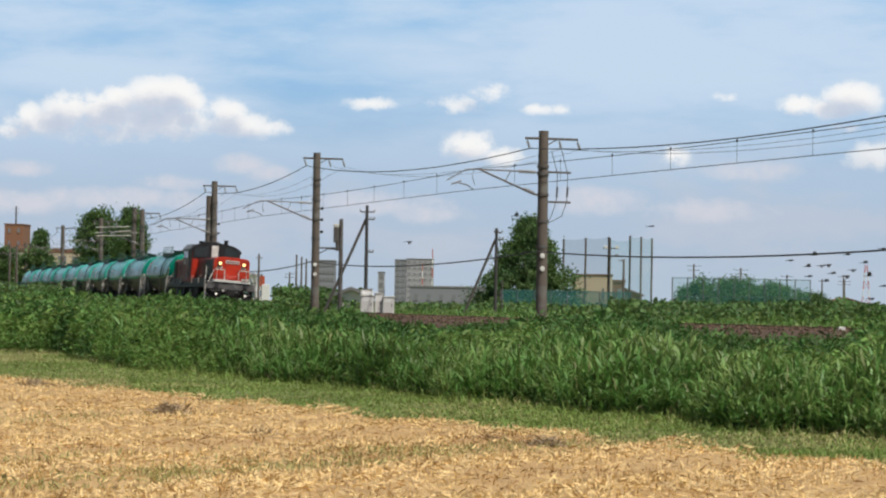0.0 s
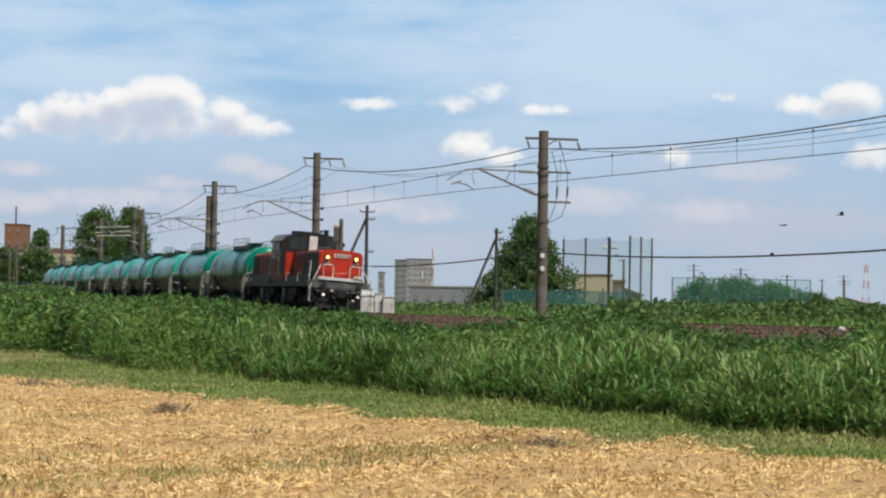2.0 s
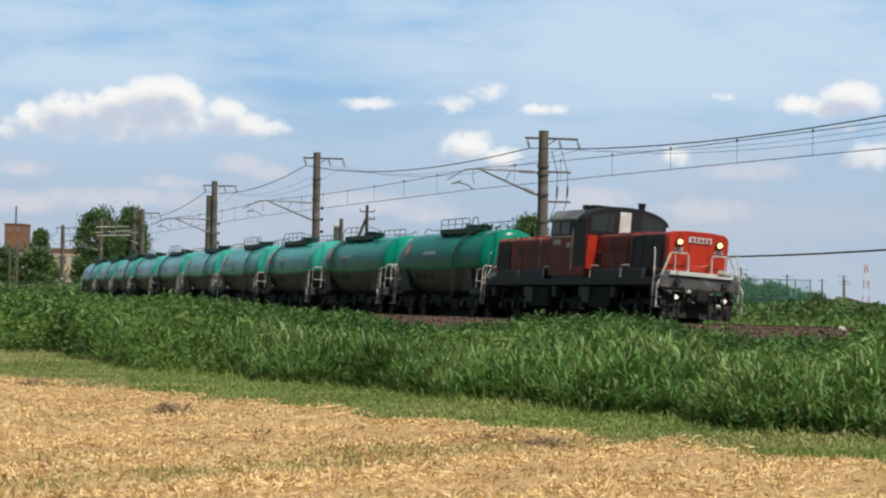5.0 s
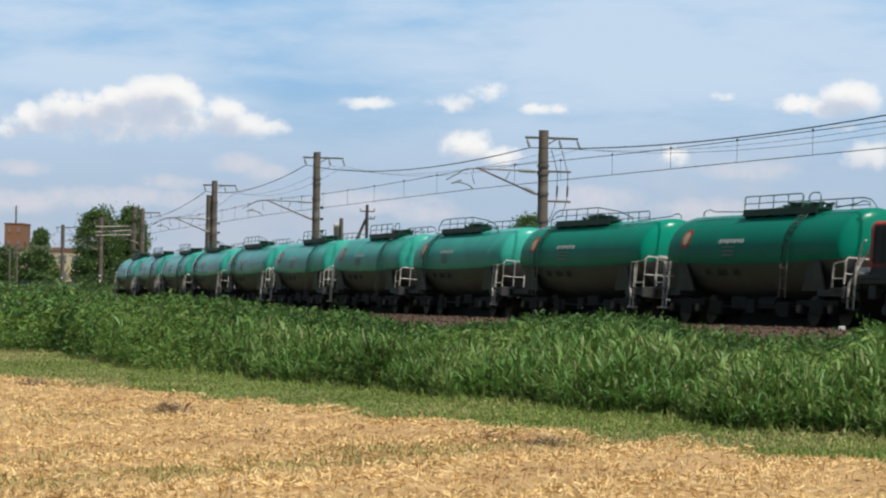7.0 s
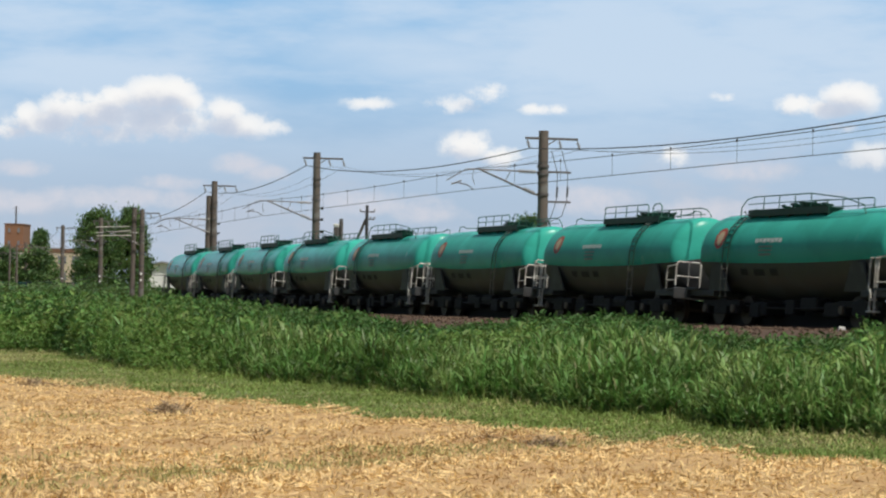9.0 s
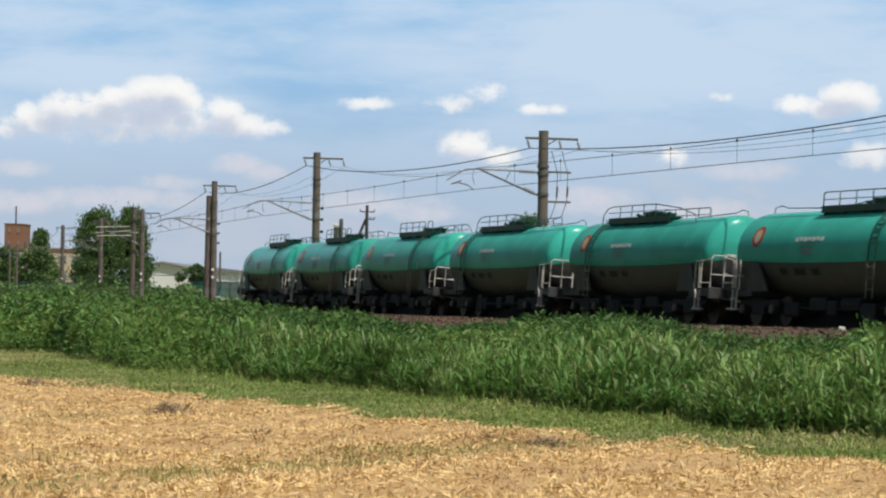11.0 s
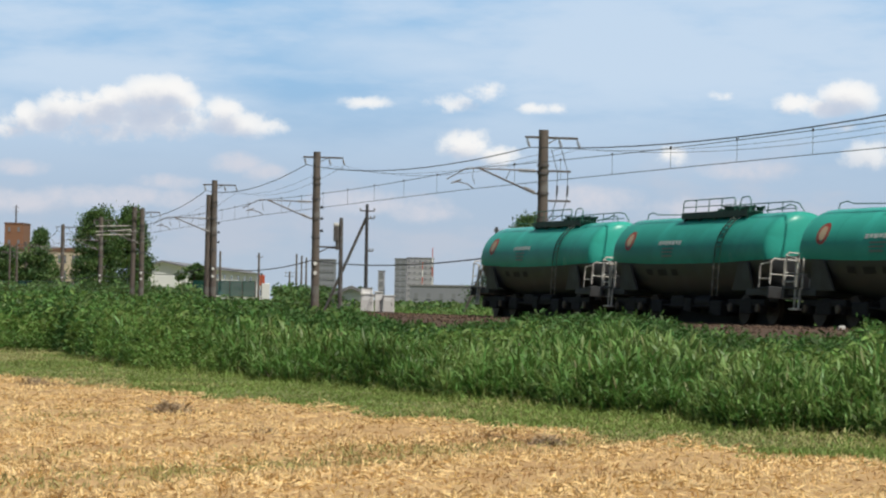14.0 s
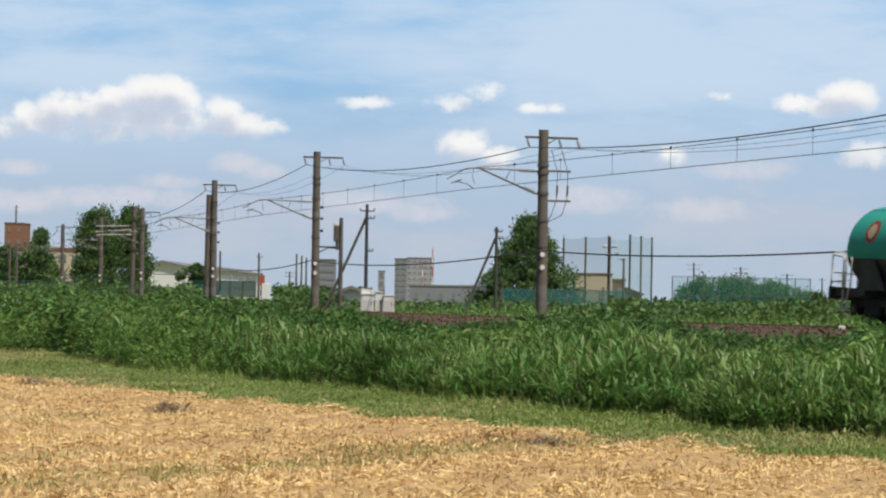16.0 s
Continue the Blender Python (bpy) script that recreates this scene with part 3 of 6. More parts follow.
    # long black filler box, added to close the bright gap above the rails
    box(bm, (-3.35, -0.30, -0.02), (3.35, 0.30, 0.74), 0.04)
    for x in (-2.5, 2.0):
        box(bm, (x - 0.45, -0.95, 0.25), (x + 0.45, 0.95, 0.66), 0.06)
    rod(bm, (0, 0, 0.45), (0, 0, 0.95), 0.16, n=12)
    for sy in (-1, 1):
        tube(bm, [(-3.2, sy * 0.85, 0.55), (-1.2, sy * 0.9, 0.48), (1.2, sy * 0.9, 0.48), (3.2, sy * 0.85, 0.55)], 0.035)
        box(bm, (1.9, sy * 0.70, 0.20), (2.5, sy * 1.0, 0.62), 0.03)
        box(bm, (-0.3, sy * 0.60, 0.30), (0.25, sy * 0.98, 0.72), 0.03)
    part("brake_gear", bm, BLACK, w)
    return tagged(w, "green tank wagon with grey belly, walkway on top", "tank wagon", "tank wagons in the train")


LADDER_GREY = mat("ladder_grey_paint", (0.26, 0.25, 0.22), 0.55, 0, 6, 0.3, dirt=(0.10, 0.07, 0.05), dirt_amount=0.5, dirt_scale=4)
LETTER = mat("lettering_white", (0.68, 0.72, 0.68), 0.6, 0, 4, 0.3)
LETTER_DIM = mat("lettering_dim", (0.16, 0.24, 0.21), 0.6, 0, 4, 0.3)
BADGE_RED = mat("badge_red", (0.36, 0.05, 0.03), 0.5, 0, 4, 0.2)
BADGE_PALE = mat("badge_pale", (0.52, 0.42, 0.26), 0.5, 0, 4, 0.2)


def wagons():
    first = tank_wagon()
    out = [first]
    for k in range(1, 10):
        c = copy_thing(first, Matrix())
        out.append(c)
        for o in c.children_recursive:
            if o.name.startswith("wheelset"):
                WHEELS.append((o, 0.43))
    return out


train_wagons_all = wagons()
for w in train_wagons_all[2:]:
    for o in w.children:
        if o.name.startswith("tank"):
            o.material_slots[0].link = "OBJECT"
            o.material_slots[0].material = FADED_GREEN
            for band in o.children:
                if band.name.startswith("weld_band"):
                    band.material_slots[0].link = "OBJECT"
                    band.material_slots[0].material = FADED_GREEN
TURNED = (0, 1, 1, 0, 0, 1, 1, 0, 0, 0)
train_wagons = train_wagons_all


def plate(bm, pts, thick):
    """A flat plate: pts round its outline, pushed by the vector thick."""
    lo = [bm.verts.new(p) for p in pts]
    hi = [bm.verts.new(Vector(p) + Vector(thick)) for p in pts]
    bm.faces.new(lo), bm.faces.new(hi)
    for k in range(len(pts)):
        j = (k + 1) % len(pts)
        bm.faces.new((lo[k], lo[j], hi[j], hi[k]))
    return bm


def diesel_locomotive():
    w = empty("diesel_locomotive")
    # frame and running boards
    bm = fresh()
    box(bm, (-8.40, -1.42, 1.12), (8.1, 1.42, 1.34), 0.03)
    box(bm, (-8.3, -1.05, 1.34), (7.95, 1.05, 1.60), 0.03)
    part("underframe", bm, LOCO_GREY, w, "grimy grey running boards")
    for x0, x1 in ((-7.0, -5.2), (-4.9, -2.4), (-1.6, 1.4), (2.3, 4.6), (5.0, 6.6)):
        for sy in (-1, 1):
            part("side_box", box(fresh(), (x0, sy * 1.06, 1.34), (x1, sy * 1.34, 1.66), 0.03), AIR_GREY if x0 == -1.6 else LOCO_GREY, w)
    # hoods: rounded shoulders
    def hood(x0, x1, material):
        prof = [(-1.02, 1.6), (1.02, 1.6), (1.02, 2.62), (0.97, 2.76), (0.85, 2.84), (0.4, 2.88), (-0.4, 2.88), (-0.85, 2.84), (-0.97, 2.76), (-1.02, 2.62)]
        return part("hood", loft(fresh(), [[(x, y, z) for y, z in prof] for x in (x0, x1)]), material, w)
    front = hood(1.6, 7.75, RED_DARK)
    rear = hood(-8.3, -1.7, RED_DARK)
    # nose plates in the brighter red, sunlight painted into the colour
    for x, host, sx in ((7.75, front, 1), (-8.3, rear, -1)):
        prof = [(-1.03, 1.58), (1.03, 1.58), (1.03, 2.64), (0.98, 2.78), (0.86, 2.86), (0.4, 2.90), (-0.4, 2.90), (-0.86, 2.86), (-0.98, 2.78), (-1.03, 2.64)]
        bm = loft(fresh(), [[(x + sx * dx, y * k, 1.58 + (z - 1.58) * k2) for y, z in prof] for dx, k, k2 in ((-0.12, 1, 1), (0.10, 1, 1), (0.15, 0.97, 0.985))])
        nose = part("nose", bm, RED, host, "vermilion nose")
        f = x + sx * 0.155
        part("number_bar", box(fresh(), (f, -0.36, 2.54), (f + sx * 0.02, 0.42, 2.72), 0.004), WHITE, host)
        for k in range(5):
            part("number_mark", box(fresh(), (f + sx * 0.02, -0.28 + k * 0.14, 2.57), (f + sx * 0.03, -0.19 + k * 0.14, 2.69)), RED_DARK, host)
        for y in (-0.68, 0.68):
            bm = fresh()
            rod(bm, (f - sx * 0.02, y, 2.53), (f + sx * 0.09, y, 2.53), 0.125, n=20)
            head = part("headlight", bm, LOCO_GREY, w, "round headlight in a grey rim")
            part("lens", rod(fresh(), (f + sx * 0.088, y, 2.53), (f + sx * 0.10, y, 2.53), 0.085, n=20), LAMP if sx > 0 else GLASS, head)
            bm = fresh()
            for k in range(4):
                box(bm, (f, y - 0.15, 2.26 + k * 0.03), (f + sx * 0.02, y + 0.15, 2.275 + k * 0.03))
            part("vent", bm, PALE, host)
        part("white_stripe", box(fresh(), (f - sx * 0.20, -1.08, 1.47), (f + sx * 0.42, 1.08, 1.60), 0.01), WHITE, host, "white stripe round the nose")
        # door seams and hand hold on the nose
        bm = fresh()
        for y in (-0.34, 0.34):
            box(bm, (f, y - 0.012, 1.65), (f + sx * 0.012, y + 0.012, 2.50))
        part("door_seam", bm, RED_DARK, host)
        part("chain", tube(fresh(), [(f + sx * 0.05, -0.5, 1.98), (f + sx * 0.08, -0.25, 1.84), (f + sx * 0.08, 0, 1.80), (f + sx * 0.08, 0.25, 1.84), (f + sx * 0.05, 0.5, 1.98)], 0.018), RED, host)
    # white corner posts and gutter lines
    for host, xs in ((front, (4.55,)), (rear, (-3.85, -7.0))):
        for x in xs:
            for sy in (-1, 1):
                part("edge_trim", box(fresh(), (x - 0.04, sy * 1.02, 1.62), (x + 0.04, sy * 1.035, 2.80)), PALE if host is rear else LOCO_GREY, host)
    # radiator grilles at the hood ends, doors with louvres along them
    for host, x0, x1 in ((front, 5.0, 7.45), (rear, -8.15, -6.95)):
        for sy in (-1, 1):
            bm = fresh()
            box(bm, (x0, sy * 1.02, 1.70), (x1, sy * 1.045, 2.72), 0.01)
            g = part("radiator_grille", bm, ROOF_BLACK, w, "black radiator grille")
            for z in np.linspace(1.76, 2.66, 13):
                part("slat", box(fresh(), (x0 + 0.04, sy * 1.045, z - 0.012), (x1 - 0.04, sy * 1.06, z + 0.012)), LOCO_GREY, g)
            for x in np.linspace(x0, x1, 4):
                part("upright", box(fresh(), (x - 0.03, sy * 1.045, 1.70), (x + 0.03, sy * 1.065, 2.72)), LOCO_GREY, g)
    for host, xs in ((front, (1.8, 2.7, 3.6)), (rear, (-2.6, -3.7, -4.6, -5.5, -6.4))):
        for x in xs:
            for sy in (-1, 1):
                bm = box(fresh(), (x, sy * 1.02, 1.72), (x + 0.78, sy * 1.035, 2.60), 0.006)
                d = part("hood_door", bm, RED_DARK, w)
                bm = fresh()
                for z in (2.25, 2.33, 2.41, 2.49):
                    box(bm, (x + 0.12, sy * 1.035, z), (x + 0.66, sy * 1.05, z + 0.03))
                part("louvre", bm, ROOF_BLACK, d)
        bm = fresh()
        for k, x in enumerate(xs):
            box(bm, (x + 0.1, -0.35, 2.88), (x + 0.65, 0.35, 2.96), 0.03)
        part("roof_hatch", bm, RED_DARK, host)
    for x0, x1 in ((-2.55, -1.95), (1.75, 2.35)):
        for sy in (-1, 1):
            hatch = part("access_door", box(fresh(), (x0, sy * 1.036, 1.70), (x1, sy * 1.05, 2.25), 0.006), ROOF_BLACK, w, "black access opening with a pale frame")
            for lo, hi in (((x0 - 0.04, 2.25), (x1 + 0.04, 2.29)), ((x0 - 0.04, 1.66), (x1 + 0.04, 1.70)), ((x0 - 0.04, 1.70), (x0, 2.25)), ((x1, 1.70), (x1 + 0.04, 2.25))):
                part("frame_bar", box(fresh(), (lo[0], sy * 1.036, lo[1]), (hi[0], sy * 1.062, hi[1])), ROOF_EDGE, hatch)
    for x0, x1 in ((-8.2, -1.8), (1.7, 7.6)):
        for sy in (-1, 1):
            part("gutter_strip", box(fresh(), (x0, sy * 0.985, 2.745), (x1, sy * 1.02, 2.775), 0.004), ROOF_EDGE, w, "thin pale strip along the hood top")
    for x in (-7.6, -7.0, -6.4, -5.8, -5.2, -4.6, -4.0, -3.4, -2.8):
        part("hood_bolt", rod(fresh(), (x, -0.62, 2.86), (x, -0.62, 2.93), 0.07, n=8), RED, w)
    # central cab with an arched roof
    cab_prof = [(-1.42, 1.45), (1.42, 1.45), (1.42, 3.32), (1.30, 3.38), (-1.30, 3.38), (-1.42, 3.32)]
    cab = part("cab", loft(fresh(), [[(x, y, z) for y, z in cab_prof] for x in (-1.75, 1.65)]), [RED_DARK], w, "sooty red central cab, darkened as if in shade")
    arch = [(1.50, 3.30)] + [(1.50 * math.cos(a), 3.34 + 0.50 * math.sin(a) ** 1.1) for a in np.linspace(0.10, math.pi - 0.10, 17)] + [(-1.50, 3.30)]
    roof = part("cab_roof", loft(fresh(), [[(x, y, z) for y, z in arch] for x in (-1.78, 1.68)]), ROOF_BLACK, w, "black arched cab roof")
    part("roof_edge", loft(fresh(), [[(x, y, z) for y, z in ((-1.52, 3.28), (-1.54, 3.36), (-1.30, 3.68), (-1.26, 3.60))] for x in (-1.80, 1.0)]), ROOF_EDGE, roof, "grey roof gutter")
    part("horn", rod(rod(fresh(), (1.5, 0.55, 3.80), (1.5, 0.55, 4.0), 0.12, n=12), (1.5, 0.55, 3.99), (1.5, 0.55, 4.03), 0.15, n=12), ROOF_BLACK, roof)
    part("roof_fan", rod(fresh(), (-0.6, -0.55, 3.74), (-0.6, -0.55, 3.93), 0.2, n=14), ROOF_BLACK, roof)
    part("exhaust", box(fresh(), (-1.4, -0.5, 3.84), (-0.2, 0.4, 3.95), 0.04), ROOF_BLACK, roof)
    # black upper cab band, windows, pillars
    for sx, x in ((1, 1.65), (-1, -1.75)):
        pts = [(x + sx * 0.045, y, z) for y, z in ((-1.38, 2.86), (1.38, 2.86), (1.38, 3.38), (0.9, 3.66), (0.0, 3.78), (-0.9, 3.66), (-1.38, 3.38))]
        part("cab_front_panel", plate(fresh(), pts, (sx * 0.02, 0, 0)), ROOF_BLACK, cab)
        for y0, y1 in ((-1.28, -0.5), (0.5, 1.28)):
            pts = [(x + sx * 0.067, y, z) for y, z in ((y0, 2.95), (y1, 2.95), (y1, 3.42 if abs(y1) > 1 else 3.64), (y0, 3.42 if abs(y0) > 1 else 3.64))]
            part("windscreen", plate(fresh(), pts, (sx * 0.012, 0, 0)), GLASS, cab)
        part("front_pillar", box(fresh(), (x + sx * 0.066, -0.30, 2.90), (x + sx * 0.12, 0.10, 3.66), 0.02), WHITE, cab, "pale grey panel between the windscreens")
    for sy in (-1, 1):
        part("cab_side_band", box(fresh(), (-1.74, sy * 1.42, 2.80), (1.64, sy * 1.432, 3.36)), ROOF_BLACK, cab)
        for x0, x1 in ((-1.6, -0.85), (-0.75, 0.1)):
            win = part("side_window", box(fresh(), (x0, sy * 1.432, 2.86), (x1, sy * 1.444, 3.28), 0.004), GLASS, cab)
            part("window_frame", box(box(fresh(), (x0 - 0.03, sy * 1.432, 2.83), (x1 + 0.03, sy * 1.452, 2.86)), (x1, sy * 1.432, 2.83), (x1 + 0.03, sy * 1.452, 3.30)), LOCO_GREY, win)
        part("white_line", box(fresh(), (-1.75, sy * 1.42, 2.74), (0.35, sy * 1.44, 2.80)), PALE, cab)
        part("cab_door", box(fresh(), (0.75, sy * 1.42, 1.75), (1.45, sy * 1.435, 3.25), 0.01), ROOF_BLACK, cab)
        part("door_rail", tube(fresh(), [(0.6, sy * 1.5, 1.6), (0.6, sy * 1.5, 3.0)], 0.03), PALE, cab)
        for x, zz, sz in ((-1.5, 2.50, 0.75), (-0.2, 2.38, 0.45)):
            bm = fresh()
            box(bm, (x, sy * 1.42, zz), (x + sz, sy * 1.43, zz + 0.18))
            part("number_plate_bar", bm, PALE, cab)
        # pieces of the cab front beside the hood, sunlight painted on as brighter red
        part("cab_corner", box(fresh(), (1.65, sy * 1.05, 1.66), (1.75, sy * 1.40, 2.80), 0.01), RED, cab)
    # end beams, steps and rails
    for sx in (-1, 1):
        e = 7.65 if sx > 0 else 8.0
        bm = fresh()
        box(bm, (sx * (e + 0.30), -1.40, 1.05), (sx * (e + 0.62), 1.40, 1.46), 0.04)
        beam = part("end_beam", bm, LOCO_END, w, "pale grey end beam")
        part("coupler", box(box(fresh(), (sx * (e + 0.6), -0.15, 0.74), (sx * (e + 0.85), 0.15, 1.02), 0.03), (sx * (e + 0.82), -0.22, 0.68), (sx * (e + 0.92), 0.18, 1.08), 0.05), BLACK, beam)
        part("plough", plate(fresh(), [(sx * (e + 0.55), -1.15, 0.16), (sx * (e + 0.55), 1.15, 0.16), (sx * (e + 0.35), 1.30, 0.95), (sx * (e + 0.35), -1.30, 0.95)], (sx * -0.05, 0, 0)), BLACK, beam)
        for y in (-0.95, -0.6, 0.45, 0.72, 0.98):
            hose = tube(fresh(), [(sx * (e + 0.62), y, 1.12), (sx * (e + 0.78), y, 1.05), (sx * (e + 0.82), y, 0.80), (sx * (e + 0.74), y + 0.03, 0.52)], 0.035)
            part("brake_hose", hose, BLACK, beam)
        for y, z, r in ((-1.08, 0.92, 0.05), (-0.45, 1.0, 0.06), (-0.28, 0.66, 0.05), (0.30, 0.95, 0.05), (0.58, 0.62, 0.06), (1.05, 0.84, 0.05)):
            part("hose_cock", rod(rod(fresh(), (sx * (e + 0.60), y, z), (sx * (e + 0.80), y, z - 0.03), r * 0.7, n=8), (sx * (e + 0.78), y - r, z - 0.03), (sx * (e + 0.78), y + r, z - 0.03), r, n=10), PALE if r > 0.055 else LOCO_GREY, beam)
        part("coupler_pocket", box(fresh(), (sx * (e + 0.50), -0.42, 0.62), (sx * (e + 0.66), 0.42, 1.08), 0.03), BLACK, beam)
        part("uncoupling_bar", tube(fresh(), [(sx * (e + 0.66), -1.30, 1.02), (sx * (e + 0.70), -1.2, 0.96), (sx * (e + 0.72), -0.3, 0.98), (sx * (e + 0.86), -0.1, 1.12)], 0.022), LOCO_GREY, beam)
        for y in (-0.82, 0.82):
            part("marker_light", rod(fresh(), (sx * (e + 0.62), y, 0.78), (sx * (e + 0.72), y, 0.78), 0.07, n=12), UNLIT_MARKER_GLOW if sx > 0 else GLASS, beam)
            part("buffer_lamp", rod(fresh(), (sx * (e + 0.62), y, 1.28), (sx * (e + 0.74), y, 1.28), 0.11, n=14), LOCO_GREY, beam)
        for sy in (-1, 1):
            bm = fresh()
            tube(bm, [(sx * (e + 0.62), sy * 1.46, 0.42), (sx * (e + 0.62), sy * 1.46, 1.10), (sx * (e + 0.45), sy * 1.02, 2.12), (sx * (e + 0.45), sy * 0.95, 2.18), (sx * (e + 0.45), sy * 0.45, 2.18), (sx * (e + 0.45), sy * 0.40, 2.12), (sx * (e + 0.50), sy * 0.40, 1.50)], 0.03)
            tube(bm, [(sx * (e + 0.46), sy * 0.85, 2.18), (sx * (e + 0.50), sy * 0.85, 1.50)], 0.022)
            tube(bm, [(sx * (e + 0.30), sy * 1.46, 0.42), (sx * (e + 0.30), sy * 1.46, 1.6), (sx * (e + 0.1), sy * 1.40, 2.25), (sx * (e + 0.0), sy * 1.40, 2.30)], 0.026)
            part("hand_rail", bm, PALE, w, "white painted hand rail")
            for z in (0.42, 0.72):
                part("step", box(fresh(), (sx * (e + 0.28), sy * 1.30, z), (sx * (e + 0.64), sy * 1.50, z + 0.04), 0.01), LOCO_END, w)
        part("cab_step", box(fresh(), (sx * (e + 0.62), 0.55, 1.62), (sx * (e + 0.72), 0.98, 1.74), 0.01), PALE, w)
    for x in (2.2, 4.95, -2.3):
        for sy in (-1, 1):
            part("board_rail", tube(fresh(), [(x, sy * 1.40, 1.34), (x, sy * 1.40, 1.70), (x + 0.08, sy * 1.40, 1.76), (x + 0.7, sy * 1.40, 1.76)], 0.022), PALE, w)
    # running gear
    for x, h in ((-5.9, 1.1), (0.0, 1.0), (5.9, 1.1)):
        bogie(w, x, h, 0.43, False)
    for x in (-2.9, 2.9):
        for sy in (-1, 1):
            part("fuel_tank", box(fresh(), (x - 0.95, sy * 0.55, 0.38), (x + 0.95, sy * 1.30, 1.08), 0.10), BLACK, w)
    part("centre_sill", box(fresh(), (-8.2, -0.35, 0.8), (7.9, 0.35, 1.12), 0.02), BLACK, w)
    # black boxes added between the bogies in place of underfloor shade
    for x in (-2.9, 2.9):
        part("transmission_case", box(fresh(), (x - 1.9, -0.45, -0.02), (x + 1.9, 0.45, 0.9), 0.05), BLACK, w)
    for x in (-3.6, 1.9):
        for sy in (-1, 1):
            part("air_reservoir", box(fresh(), (x - 0.32, sy * 1.26, 0.52), (x + 0.32, sy * 1.40, 1.06), 0.04), AIR_GREY, w, "grey panel under the running board")
    for x in (-7.2, -5.9, -4.6, -0.9, 0.9, 4.6, 5.9, 7.2):
        for sy in (-1, 1):
            part("spring_hanger", rod(rod(fresh(), (x, sy * 1.10, 0.30), (x, sy * 1.10, 0.95), 0.045, n=8), (x, sy * 1.08, 0.44), (x, sy * 1.16, 0.44), 0.13, n=12), LOCO_GREY, w)
    for x0, x1 in ((-8.2, -1.9), (1.8, 8.0)):
        for sy in (-1, 1):
            part("board_edge", box(fresh(), (x0, sy * 1.425, 1.26), (x1, sy * 1.45, 1.36), 0.01), LOCO_GREY, w)
    for x in (-7.6, -4.2, -1.3, 1.3, 4.2, 7.6):
        for sy in (-1, 1):
            part("sand_box", box(fresh(), (x - 0.2, sy * 1.12, 0.72), (x + 0.2, sy * 1.34, 1.10), 0.04), LOCO_GREY, w)
    return tagged(w, "red diesel locomotive with white stripe and black cab roof", "locomotive")


LOCO_END = mat("end_beam_grey", (0.24, 0.24, 0.25), 0.6, 0, 2, 0.45, dirt=(0.05, 0.045, 0.042), dirt_amount=0.75, dirt_scale=2.5)
locomotive = diesel_locomotive()


# ---- poles and wires along the line ----
CABINET = mat("cabinet_white_paint", (0.82, 0.82, 0.80), 0.5, 0, 2, 0.12, dirt=(0.35, 0.31, 0.26), dirt_amount=0.35, dirt_scale=2)
DARK_POLE = mat("tarred_pole", (0.06, 0.058, 0.06), 0.7, 0, 2, 0.3)
POLES = [(39.0, 7.3), (-1.3, 7.35), (-41.8, 8.4), (-77.7, 8.25), (-120.8, 7.65), (-157.0, 7.9), (-199.0, 8.2), (-246.0, 7.1)]
POLE_LAT = -2.8


